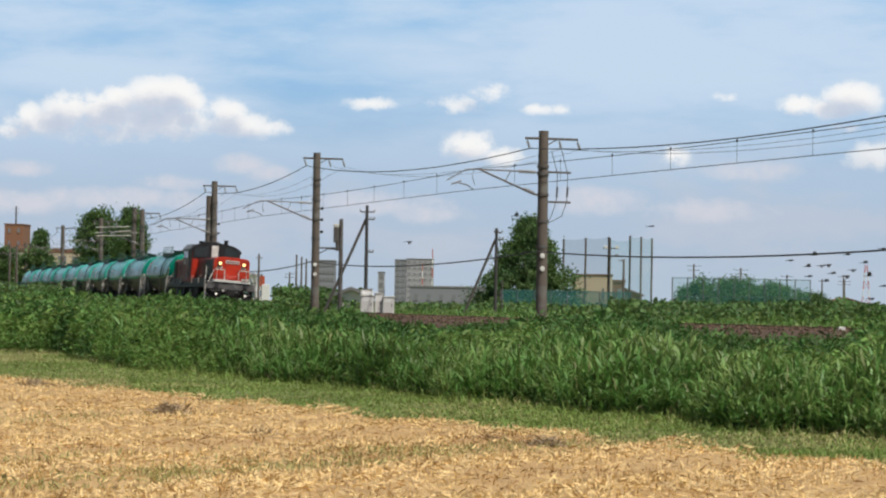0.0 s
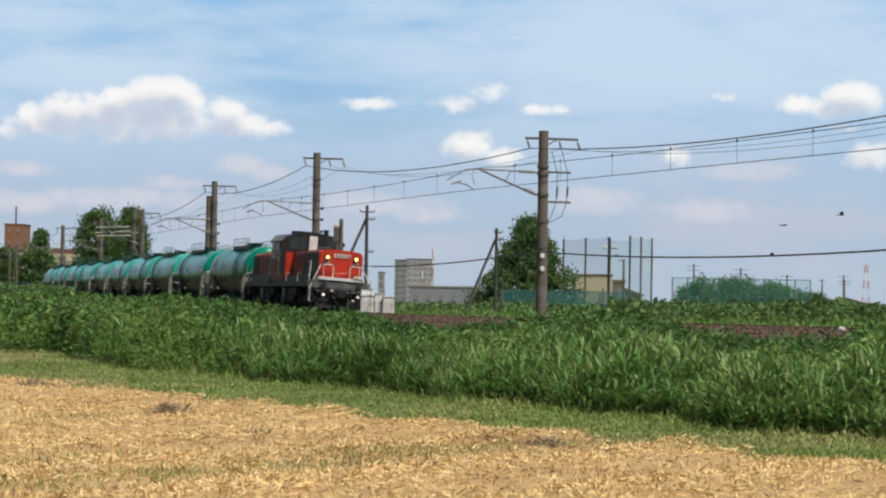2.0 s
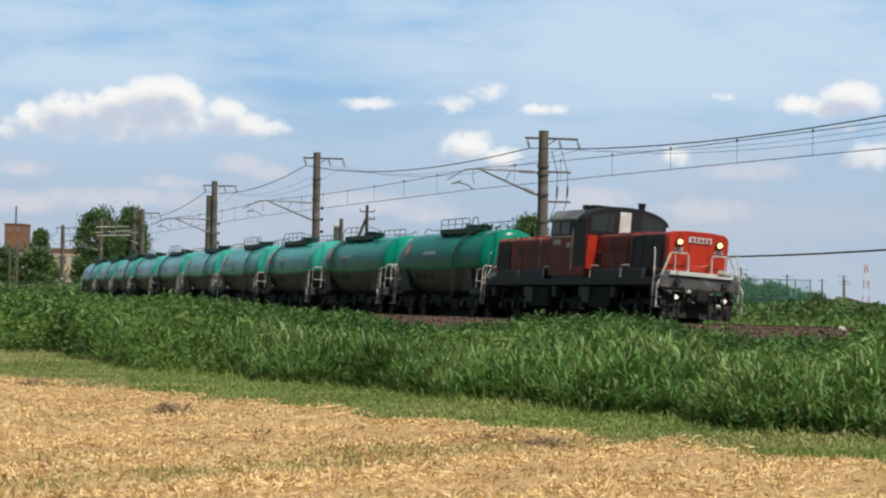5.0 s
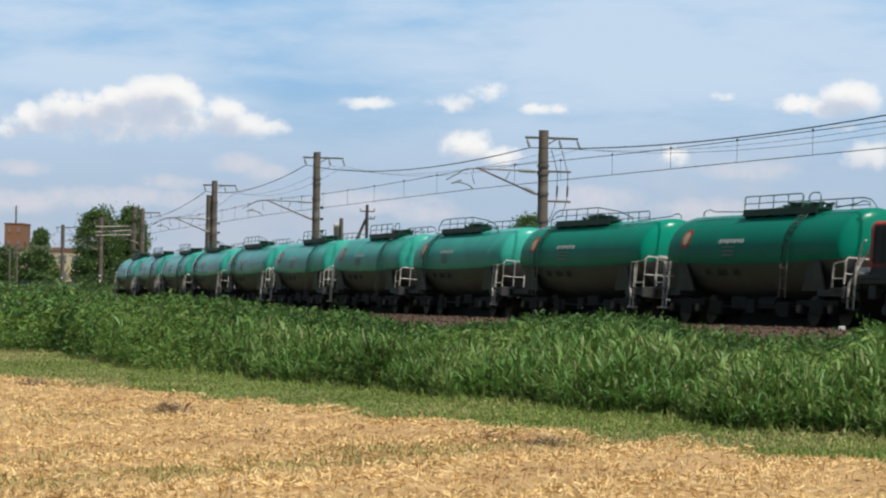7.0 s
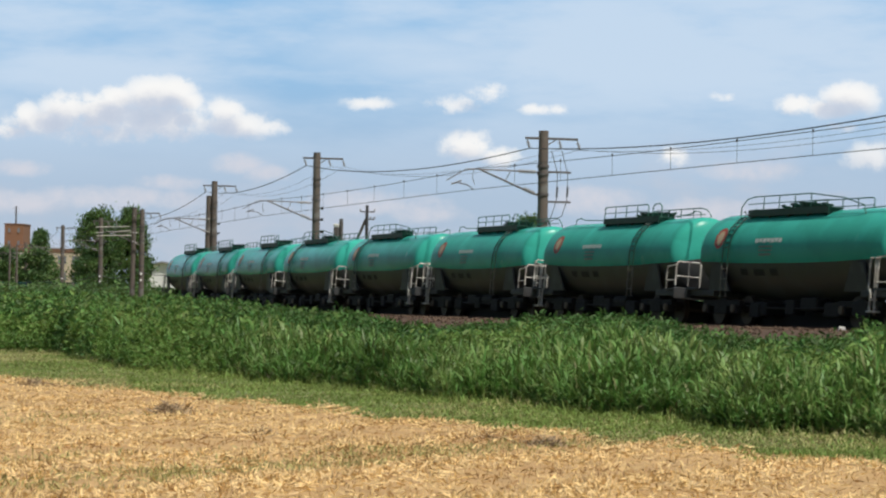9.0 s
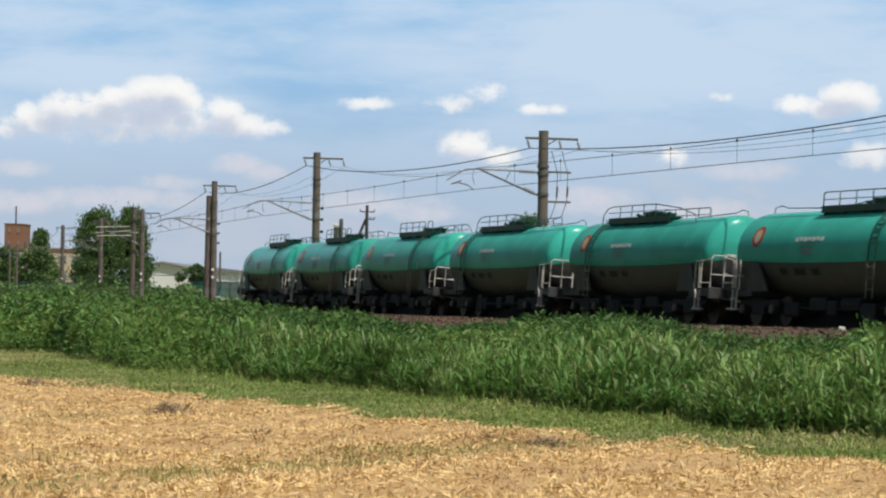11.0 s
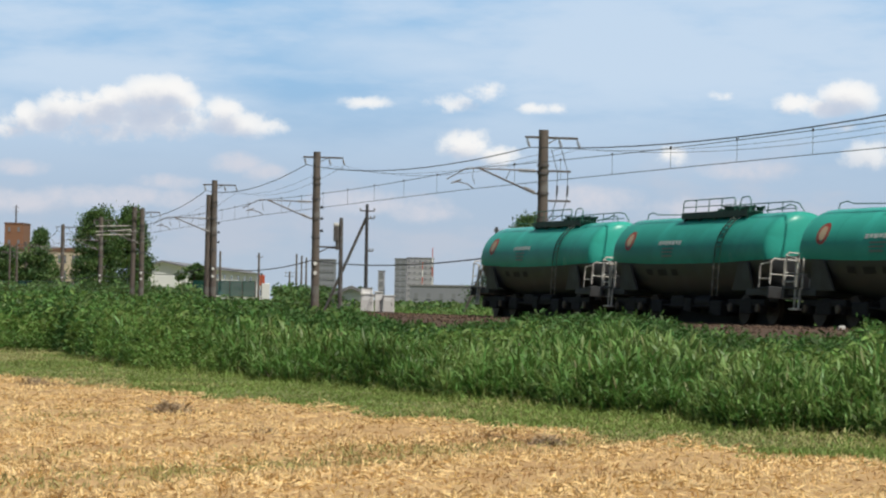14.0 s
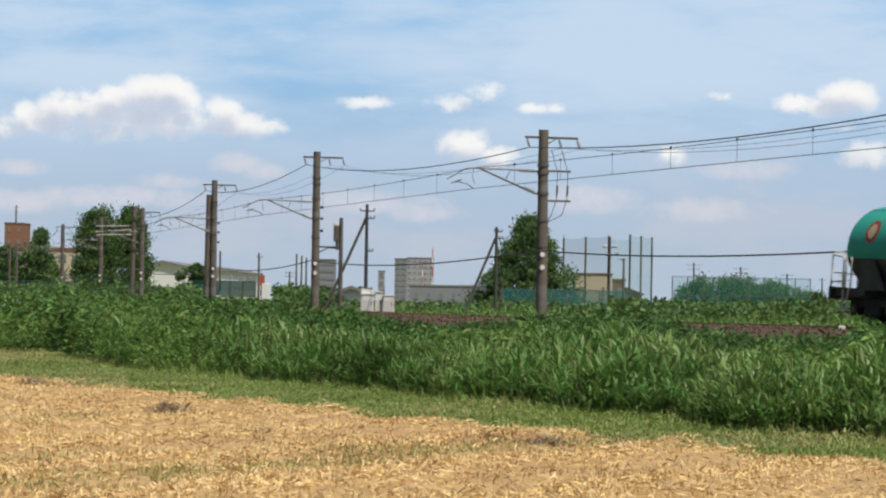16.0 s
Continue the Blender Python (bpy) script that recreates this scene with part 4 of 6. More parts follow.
def catenary_pole(s, top, arm=True):
    """Spun concrete pole beside the track: top cross arm with hanging insulators, bracket over the track, lower side arms."""
    x, y, h = on_line(s, POLE_LAT)
    w = empty("catenary_pole", Matrix.Translation((x, y, RAIL_Z)) @ Matrix.Rotation(h + math.pi / 2, 4, "Z"))
    bm = fresh()
    rod(bm, (0.02, 0, -0.6), (0, 0, top), 0.225, 0.19, n=20)
    part("shaft", bm, CONCRETE, w, smooth=False)
    for z in (top - 1.45, top - 1.75, top - 2.55, top - 3.6, top - 4.6):
        part("clamp", rod(fresh(), (0, 0, z), (0, 0, z + 0.10), 0.235, n=16), STEEL, w)
    # local -x points to the track and the field
    z = top - 0.30
    bm = fresh()
    box(bm, (-0.75, -0.05, z - 0.045), (1.42, 0.05, z + 0.045), 0.01)
    tube(bm, [(0.0, 0, z - 0.35), (0.6, 0, z)], 0.025)
    part("cross_arm", bm, STEEL, w)
    for ax in (-0.70, 0.62, 1.38):
        bm = fresh()
        tube(bm, [(ax, 0, z), (ax + 0.04, 0, z - 0.1), (ax + 0.13, 0, z - 0.40)], 0.02)
        for k in range(4):
            rod(bm, (ax + 0.04 + 0.022 * k, 0, z - 0.13 - 0.06 * k), (ax + 0.05 + 0.022 * k, 0, z - 0.165 - 0.06 * k), 0.06, n=10)
        part("insulator_string", bm, INSULATOR, w)
    if arm:
        zb = 5.72
        bm = fresh()
        tube(bm, [(0, 0, zb), (-2.75, 0, zb + 0.05), (-3.1, 0, zb + 0.03)], 0.032)
        tube(bm, [(0, 0, zb - 0.95), (-0.4, 0, zb - 0.85), (-2.65, 0, zb + 0.06)], 0.038)
        tube(bm, [(-2.75, 0, zb + 0.05), (-3.15, 0, zb + 0.03), (-3.95, 0, zb - 0.42)], 0.022)
        tube(bm, [(-2.85, 0, zb - 0.76), (-3.1, 0, zb - 0.58), (-3.5, 0, zb - 0.50), (-3.75, 0, zb - 0.56)], 0.024)
        tube(bm, [(-3.75, 0, zb - 0.56), (-3.35, 0, zb - 0.42)], 0.03)
        tube(bm, [(-1.55, 0, zb - 0.38), (-1.35, 0, zb)], 0.016)
        tube(bm, [(-2.85, 0, zb + 0.04), (-2.9, 0, zb - 0.3), (-2.8, 0, zb - 0.55)], 0.014)
        part("bracket", bm, STEEL, w)
        for p0, p1 in (((-0.35, 0, zb), (-0.95, 0, zb + 0.015)), ((-0.35, 0, zb - 0.84), (-0.75, 0, zb - 0.68))):
            bm = fresh()
            a, b = Vector(p0), Vector(p1)
            for k in range(7):
                c = a.lerp(b, k / 6)
                rod(bm, c, c + (b - a).normalized() * 0.035, 0.075, n=10)
            part("rod_insulator", bm, INSULATOR, w)
        if s > -20:
            for zz in (zb + 0.02, zb - 1.15):
                bm = fresh()
                box(bm, (0.1, -0.04, zz - 0.04), (1.15, 0.04, zz + 0.04), 0.01)
                part("side_arm", bm, STEEL, w)
            bm = fresh()
            for ax in (0.62, 1.05):
                tube(bm, [(ax - 0.25, 0.1, top - 0.75), (ax, 0.05, zb - 0.05), (ax - 0.05, 0, zb - 1.1), (ax - 0.25, 0, zb - 1.7), (0.2, 0, zb - 2.0)], 0.016)
                rod(bm, (ax - 0.02, 0, zb - 0.55), (ax - 0.04, 0, zb - 0.95), 0.04, n=8)
            part("jumper_wire", bm, WIRE, w)
        else:
            for zz in (5.45, 4.85, 4.2):
                part("knob_insulator", rod(rod(fresh(), (0.15, 0, zz), (0.36, 0, zz), 0.03, n=6), (0.27, 0, zz), (0.38, 0, zz), 0.075, n=10), BLACK, w)
    for z in (2.45, 1.95):
        part("marker_disc", rod(fresh(), (-0.05, -0.25, z), (-0.05, -0.215, z), 0.10, n=14), WHITE, w, "round white number disc, unreadable")
    return tagged(w, "weathered concrete catenary pole with steel arms and insulators", "pole", "catenary poles")


for s, top in POLES:
    catenary_pole(s, top)
# doubled poles: a second shaft close behind
for s, top, lat in ((-77.9, 7.25, -2.50), (-121.3, 7.72, -2.22)):
    x, y, h = on_line(s, lat)
    w = empty("spare_pole", Matrix.Translation((x, y, RAIL_Z)))
    part("shaft", rod(fresh(), (-0.08, 0, -0.6), (0, 0, top), 0.22, 0.19, n=16), CONCRETE, w)
    part("cap", rod(fresh(), (0, 0, top), (0, 0, top + 0.05), 0.21, n=16), STEEL, w)
    if top > 7.5:
        for z, drop in ((6.25, 0.1), (5.95, 0.25), (5.55, 0.1)):
            part("bracket_beam", rod(fresh(), (0, 0, z), (-3.0, -0.9, z - drop), 0.035, n=6), PALE, w)
    tagged(w, "short concrete pole standing close to a catenary pole", "pole")


def wire(name, label, attach, sag, r, droppers=None):
    """A wire hung from pole to pole; attach gives its side offset and height at a pole."""
    pts = []
    for (s0, t0), (s1, t1) in zip(POLES, POLES[1:]):
        (l0, z0), (l1, z1) = attach(t0), attach(t1)
        n = 14
        for k in range(n):
            f = k / n
            x, y, h = on_line(s0 + (s1 - s0) * f, l0 + (l1 - l0) * f)
            pts.append((x, y, RAIL_Z + z0 + (z1 - z0) * f - 4 * sag * f * (1 - f)))
    l, z = attach(POLES[-1][1])
    x, y, h = on_line(POLES[-1][0], l)
    pts.append((x, y, RAIL_Z + z))
    return tagged(part(name, tube(fresh(), pts, r, 5), WIRE), label, "wire", "overhead wires")


wire("feeder_wire", "thick dark feeder wire slung between poles", lambda t: (POLE_LAT + 0.57, t - 0.70), 0.60, 0.022)
wire("feeder_wire", "thin dark feeder wire slung between poles", lambda t: (POLE_LAT - 0.75, t - 0.70), 0.70, 0.007)
wire("feeder_wire", "thin dark feeder wire slung between poles", lambda t: (POLE_LAT - 1.5, t - 0.70), 0.78, 0.008)
wire("messenger_wire", "dark messenger wire above the track", lambda t: (0.0, 5.78), 0.18, 0.013)
wire("contact_wire", "dark contact wire above the track", lambda t: (0.1, 4.96), 0.03, 0.013)
wire("signal_cable", "thick dark cable slung low between poles", lambda t: (POLE_LAT + 0.2, 2.62), 0.42, 0.03)


def droppers():
    for (s0, t0), (s1, t1) in zip(POLES[:5], POLES[1:6]):
        for k in range(1, 8):
            f = k / 8
            x, y, h = on_line(s0 + (s1 - s0) * f, 0.05)
            top = RAIL_Z + 5.78 - 4 * 0.18 * f * (1 - f)
            bm = fresh()
            rod(bm, (x, y, RAIL_Z + 4.95), (x, y, top), 0.007, n=5)
            rod(bm, (x, y, top - 0.03), (x, y, top + 0.05), 0.035, n=6)
            tagged(part("dropper", bm, WIRE), "short dropper hanging from the messenger wire", "wire", "droppers")


droppers()


def utility_pole(x, y, z1, r=0.13, strut=None, arms=(), lamp=False, material=None, label="slim grey utility pole with small cross arms", z0=0.6):
    w = empty("utility_pole", Matrix.Translation((x, y, 0)))
    part("shaft", rod(fresh(), (0, 0, z0), (0, 0, z1), r, r * 0.75, n=12), material or CONCRETE, w)
    if strut:
        part("strut", rod(fresh(), (strut[0] - x, 0.4, z0), (-0.05, 0.05, z1 - strut[1]), r * 0.75, r * 0.7, n=10), STEEL, w, "slanting prop")
    for dz, a, b in arms:
        arm = part("cross_arm", box(fresh(), (a, -0.04, z1 - dz - 0.03), (b, 0.04, z1 - dz + 0.03)), STEEL, w)
        for q in (a, b, (a + b) / 2):
            part("insulator", rod(rod(fresh(), (q, 0, z1 - dz), (q, 0, z1 - dz + 0.14), 0.025, n=6), (q, 0, z1 - dz + 0.06), (q, 0, z1 - dz + 0.12), 0.05, n=8), INSULATOR, arm)
    return tagged(w, label, "pole")


# signal post, propped poles and cabinets past the line
w = utility_pole(-4.92, 135, 5.70, 0.12, arms=(), material=STEEL, label="grey signal post with a tall lamp hood")
part("signal_head", box(fresh(), (-0.26, -0.12, 4.15), (-0.10, 0.16, 5.45), 0.04), STEEL, w)
part("signal_hood", box(fresh(), (-0.36, -0.20, 4.55), (-0.12, 0.18, 5.35), 0.06), STEEL, w, "grey lamp hood")
# bright highlight on the hood top, made as a white block
part("signal_cap", box(fresh(), (-0.37, -0.21, 5.28), (-0.11, 0.19, 5.46), 0.05), WHITE, w, "white highlight on top of the lamp hood")
part("arm", box(fresh(), (-1.15, -0.05, 4.25), (0, 0.05, 4.32)), STEEL, w)
part("bracket", tube(fresh(), [(-1.1, 0, 4.0), (-0.6, 0, 4.25), (0, 0, 4.2)], 0.03), STEEL, w)
utility_pole(-4.10, 150, 6.88, 0.11, (-6.55, 0.75), material=DARK_POLE, arms=((0.35, -0.35, 0.4), (0.75, 0.0, 0.4), (2.5, 0.0, 0.35)), label="propped steel utility pole with insulators")
utility_pole(2.85, 150, 5.78, 0.10, (0.95, 0.6), material=DARK_POLE, arms=((0.25, -0.1, 0.3), (0.6, 0.0, 0.35)), label="propped steel utility pole with insulators")
utility_pole(3.25, 152, 3.0, 0.05, None, (), material=STEEL, label="thin bare grey steel post")
for x, y, z1, arms in ((-17.05, 260, 5.98, ((0.4, -0.2, 0.3),)), (-15.65, 300, 6.6, ()), (-15.1, 300, 6.4, ()), (-14.6, 300, 6.2, ()), (-18.0, 330, 5.0, ((0.2, -0.5, 0.5), (0.6, -0.5, 0.5))),
                       (15.5, 240, 5.68, ((0.1, -0.4, 0.1),)), (35.84, 400, 7.85, ((0.3, -1, 1), (0.9, -0.8, 0.8))), (42.54, 400, 7.4, ((0.3, -1, 1), (0.9, -0.8, 0.8))),
                       (55.32, 450, 7.15, ((0.3, -1, 1), (0.9, -0.8, 0.8))), (60.95, 450, 6.5, ((0.3, -0.6, 0.6),)), (64.39, 450, 7.2, ((0.3, -0.8, 0.8), (1.0, -0.8, 0.8))), (66.0, 460, 6.6, ((0.3, -1, 1), (0.8, -1, 1))),
                       (-38.0, 250, 6.3, ((0.4, -0.4, 0.6),)), (-42.5, 275, 6.8, ((0.3, -0.6, 0.6), (0.9, -0.6, 0.6))), (-20.8, 262, 6.1, ())):
    utility_pole(x, y, z1, 0.15 if y > 350 else 0.12, None, arms, label="distant grey utility pole with cross arms" if arms else "distant plain grey utility pole")


def cabinet(x0, x1, y, z0, z1, depth=0.5, feet=True):
    w = empty("relay_cabinet", Matrix.Translation(((x0 + x1) / 2, y, z0)))
    hw, h = (x1 - x0) / 2, z1 - z0
    body = part("body", box(fresh(), (-hw, 0, 0.08), (hw, depth, h - 0.05), 0.015), CABINET, w)
    part("roof", box(fresh(), (-hw - 0.03, -0.04, h - 0.05), (hw + 0.03, depth + 0.04, h), 0.01), CABINET, w)
    part("plinth", box(fresh(), (-hw + 0.02, 0.03, -0.6), (hw - 0.02, depth - 0.03, 0.08)), CONCRETE, w)
    part("door", box(fresh(), (-hw + 0.04, -0.015, 0.12), (hw - 0.04, 0.0, h - 0.09), 0.004), CABINET, w)
    part("handle", box(fresh(), (hw - 0.12, -0.04, h * 0.45), (hw - 0.09, -0.015, h * 0.6)), STEEL, w)
    tagged(w, "white painted steel relay cabinet beside the track", "cabinet", "relay cabinets")


cabinet(-3.72, -3.13, 128, 1.15, 2.05)
cabinet(-3.08, -2.72, 128.2, 1.15, 2.16)
cabinet(-2.70, -2.19, 128, 1.13, 2.0)
w = empty("relay_box", Matrix.Translation((-3.43, 128.2, 2.05)))
part("body", box(fresh(), (-0.28, 0, 0.0), (0.24, 0.3, 0.25), 0.02), CABINET, w)
part("lid", box(fresh(), (-0.30, -0.02, 0.25), (0.26, 0.32, 0.28), 0.01), STEEL, w)
tagged(w, "small grey-white box on top of a cabinet", "cabinet")
x, y, h = on_line(34.0, 1.75)
w = empty("marker_stone", Matrix.Translation((x, y, 1.15)))
part("block", box(fresh(), (-0.09, -0.07, 0.0), (0.09, 0.07, 0.13), 0.025), WHITE, w)
part("foot", box(fresh(), (-0.14, -0.1, -0.2), (0.14, 0.1, 0.03), 0.02), CONCRETE, w)
tagged(w, "small white marker stone beside the ballast", "marker stone")


def ballast_stones():
    """Loose crushed stone on the near shoulder of the bed."""
    rng = np.random.default_rng(15)
    n = 11000
    st, lat = rng.uniform(-28, 48, n), rng.uniform(-1.6, 3.2, n)
    h = np.interp(st, GRID, HEAD)
    x, y = np.interp(st, GRID, LINE_X) + lat * np.sin(h), np.interp(st, GRID, LINE_Y) - lat * np.cos(h)
    z = np.interp(lat, [-2.0, 2.0, 2.6, 3.25], [1.15, 1.15, 0.84, 0.50]) + rng.uniform(-0.01, 0.035, n)
    octa = np.array([[1, 0, 0], [0, 1, 0], [-1, 0, 0], [0, -1, 0], [0, 0, 1], [0, 0, -1.0]])
    co = (octa[None] * rng.uniform(0.03, 0.075, (n, 1, 3)) + rng.normal(0, 0.008, (n, 6, 3)) + np.stack([x, y, z], 1)[:, None]).reshape(-1, 3)
    f = np.array([[0, 1, 4], [1, 2, 4], [2, 3, 4], [3, 0, 4], [1, 0, 5], [2, 1, 5], [3, 2, 5], [0, 3, 5]])
    f = (f[None] + 6 * np.arange(n)[:, None, None]).reshape(-1, 3)
    me = bpy.data.meshes.new("ballast_stones")
    me.from_pydata(co.tolist(), [], f.tolist())
    tagged(part("ballast_stones", me, STONE), "loose rust-brown crushed stones on the track bed", "ballast", kind="stuff")


STONE = mat("ballast_stone", (0.112, 0.072, 0.048), 0.95, 0, 2, 0.4, 0, 12, per="island")
ballast_stones()


# ---- plants ----
def leaf_mesh(name, root, way, side, length, width, droop):
    """Many folded blades in one mesh: each has a waist and a hanging tip."""
    n = len(root)
    L, W = length[:, None], width[:, None]
    up = np.array([[0, 0, 1.0]])
    mid = root + way * L * 0.55
    tip = root + way * L - up * (droop[:, None] * L)
    co = np.stack([root - side * W * 0.25, root + side * W * 0.25, mid + side * W * 0.5, mid - side * W * 0.5, tip], 1).reshape(-1, 3)
    base = (np.arange(n) * 5)[:, None]
    idx = (base + np.array([[0, 1, 2, 3, 3, 2, 4]])).ravel()
    me = bpy.data.meshes.new(name)
    me.vertices.add(n * 5), me.loops.add(n * 7), me.polygons.add(n * 2)
    me.vertices.foreach_set("co", co.astype(np.float32).ravel())
    me.loops.foreach_set("vertex_index", idx.astype(np.int32))
    st = (np.arange(n) * 7)[:, None] + np.array([[0, 4]])
    me.polygons.foreach_set("loop_start", st.astype(np.int32).ravel())
    me.update(calc_edges=True)
    me.validate()
    return me


def blade_mesh(name, root, bearing, rise, arch, length, width, turn):
    """Many arching blades in one mesh: three lengths each, bending over by arch, folded out to the side by turn."""
    n = len(root)
    step, co = (length / 3.0)[:, None], []
    flat = np.stack([-np.sin(bearing), np.cos(bearing), np.zeros(n)], 1)
    at, e = root.copy(), rise.copy()
    for k, w in enumerate((0.55, 1.0, 0.75, 0.0)):
        way = np.stack([np.cos(bearing) * np.cos(e), np.sin(bearing) * np.cos(e), np.sin(e)], 1)
        nor = np.cross(way, flat)
        side = flat * np.cos(turn)[:, None] + nor * np.sin(turn)[:, None]
        if w:
            co += [at - side * (width * w / 2)[:, None], at + side * (width * w / 2)[:, None]]
            at, e = at + way * step, e - arch
        else:
            co.append(at)
    co = np.stack(co, 1).reshape(-1, 3)
    idx = ((np.arange(n) * 7)[:, None] + np.array([[0, 1, 3, 2, 2, 3, 5, 4, 4, 5, 6]])).ravel()
    me = bpy.data.meshes.new(name)
    me.vertices.add(n * 7), me.loops.add(n * 11), me.polygons.add(n * 3)
    me.vertices.foreach_set("co", co.astype(np.float32).ravel())
    me.loops.foreach_set("vertex_index", idx.astype(np.int32))
    st = (np.arange(n) * 11)[:, None] + np.array([[0, 4, 8]])
    me.polygons.foreach_set("loop_start", st.astype(np.int32).ravel())
    me.polygons.foreach_set("use_smooth", np.ones(n * 3, dtype=bool))
    me.update(calc_edges=True)
    me.validate()
    return me


def unit(v):
    return v / np.linalg.norm(v, axis=1, keepdims=True)


def random_leaves(rng, root, length, width, rise, droop):
    """Blades from roots: random bearing, rising by about rise."""
    n = len(root)
    a = rng.uniform(0, math.tau, n)
    e = np.clip(rng.normal(rise, 0.35, n), -0.6, 1.5)
    way = np.stack([np.cos(a) * np.cos(e), np.sin(a) * np.cos(e), np.sin(e)], 1)
    side = unit(np.cross(way, unit(rng.normal(0, 1, (n, 3)))))
    return root, way, side, length, width, droop


def soft_noise(x, y, scale, seed):
    """Smooth value noise, -1 to 1."""
    rng = np.random.default_rng(seed)
    g = rng.uniform(-1, 1, (256, 256))
    u, v = x / scale + 400, y / scale + 400
    i, j = np.floor(u).astype(int), np.floor(v).astype(int)
    f, h = u - i, v - j
    f, h = f * f * (3 - 2 * f), h * h * (3 - 2 * h)
    at = lambda a, b: g[a % 256, b % 256]
    return (at(i, j) * (1 - f) + at(i + 1, j) * f) * (1 - h) + (at(i, j + 1) * (1 - f) + at(i + 1, j + 1) * f) * h


# margin of the thicket on the field side: bearing and distance
MARGIN_FRONT = [(-0.19, 92), (-0.157, 87), (-0.139, 85), (-0.1245, 75), (-0.1116, 68), (-0.053, 59), (0.0, 50.5), (0.0467, 45.5), (0.1117, 39), (0.16, 36.5), (0.19, 35)]


def behind_front(x, y):
    """Metres into the thicket from its field-side margin."""
    near = np.interp(x / y, [p for p, q in MARGIN_FRONT], [q for p, q in MARGIN_FRONT])
    return 0.42 * (y - near) + 0.40 * soft_noise(x, y, 1.3, 31) + 0.30 * soft_noise(x, y, 3.5, 32)


def clumps(x, y, size, seed):
    """Distance to the nearest clump centre, in clump sizes, and a fixed random number for that clump."""
    rng = np.random.default_rng(seed)
    jit, tone = rng.uniform(0.1, 0.9, (128, 128, 2)), rng.uniform(0, 1, (128, 128))
    u, v = x / size + 200, y / size + 200
    i, j = np.floor(u).astype(int), np.floor(v).astype(int)
    best, pick = np.full(len(x), 9.0), np.zeros(len(x))
    for a in (-1, 0, 1):
        for b in (-1, 0, 1):
            p, q = (i + a) % 128, (j + b) % 128
            d = np.hypot(i + a + jit[p, q, 0] - u, j + b + jit[p, q, 1] - v)
            near = d < best
            best, pick = np.where(near, d, best), np.where(near, tone[p, q], pick)
    return best, pick


def thicket_top(x, y, lat):
    """Height of the plants' tops: lumpy, sinking towards the ballast where the track lies open, high where bushes crowd it."""
    lump = 0.30 * soft_noise(x, y, 4.0, 33) + 0.30 * soft_noise(x, y, 1.6, 34) + 0.14 * soft_noise(x, y, 0.7, 36)
    t = 1.18 + 0.30 * np.clip((-x / y - 0.02) / 0.10, 0, 1) + lump
    fall = np.interp(x / y, [p for p, q in MARGIN], [q for p, q in MARGIN])
    limit = EYE[2] + fall * y - 0.20 + 0.10 * soft_noise(x, y, 0.9, 37)
    return np.where(lat < 7.0, limit, np.minimum(t, limit))


# slope of the thicket's upper edge, by bearing
MARGIN = [(-0.1577, 0.00055), (-0.1376, 0.0025), (-0.1174, 0.00021), (-0.1073, 0.00038), (-0.0973, 0.00156), (-0.0872, 0.00011), (-0.0771, -0.00012), (-0.067, -0.00096), (-0.0569, -0.00281), (-0.0468, -0.00365), (-0.0367, -0.00308), (-0.0286, -0.00395), (-0.0165, -0.00798), (0.0037, -0.00845), (0.0238, -0.0069), (0.0338, -0.00392), (0.0439, -0.00334), (0.06, -0.00227), (0.0762, -0.00321), (0.0843, -0.0065), (0.0944, -0.00976), (0.1347, -0.01009), (0.1468, -0.00888), (0.1528, -0.00274), (0.1584, -0.00224)]


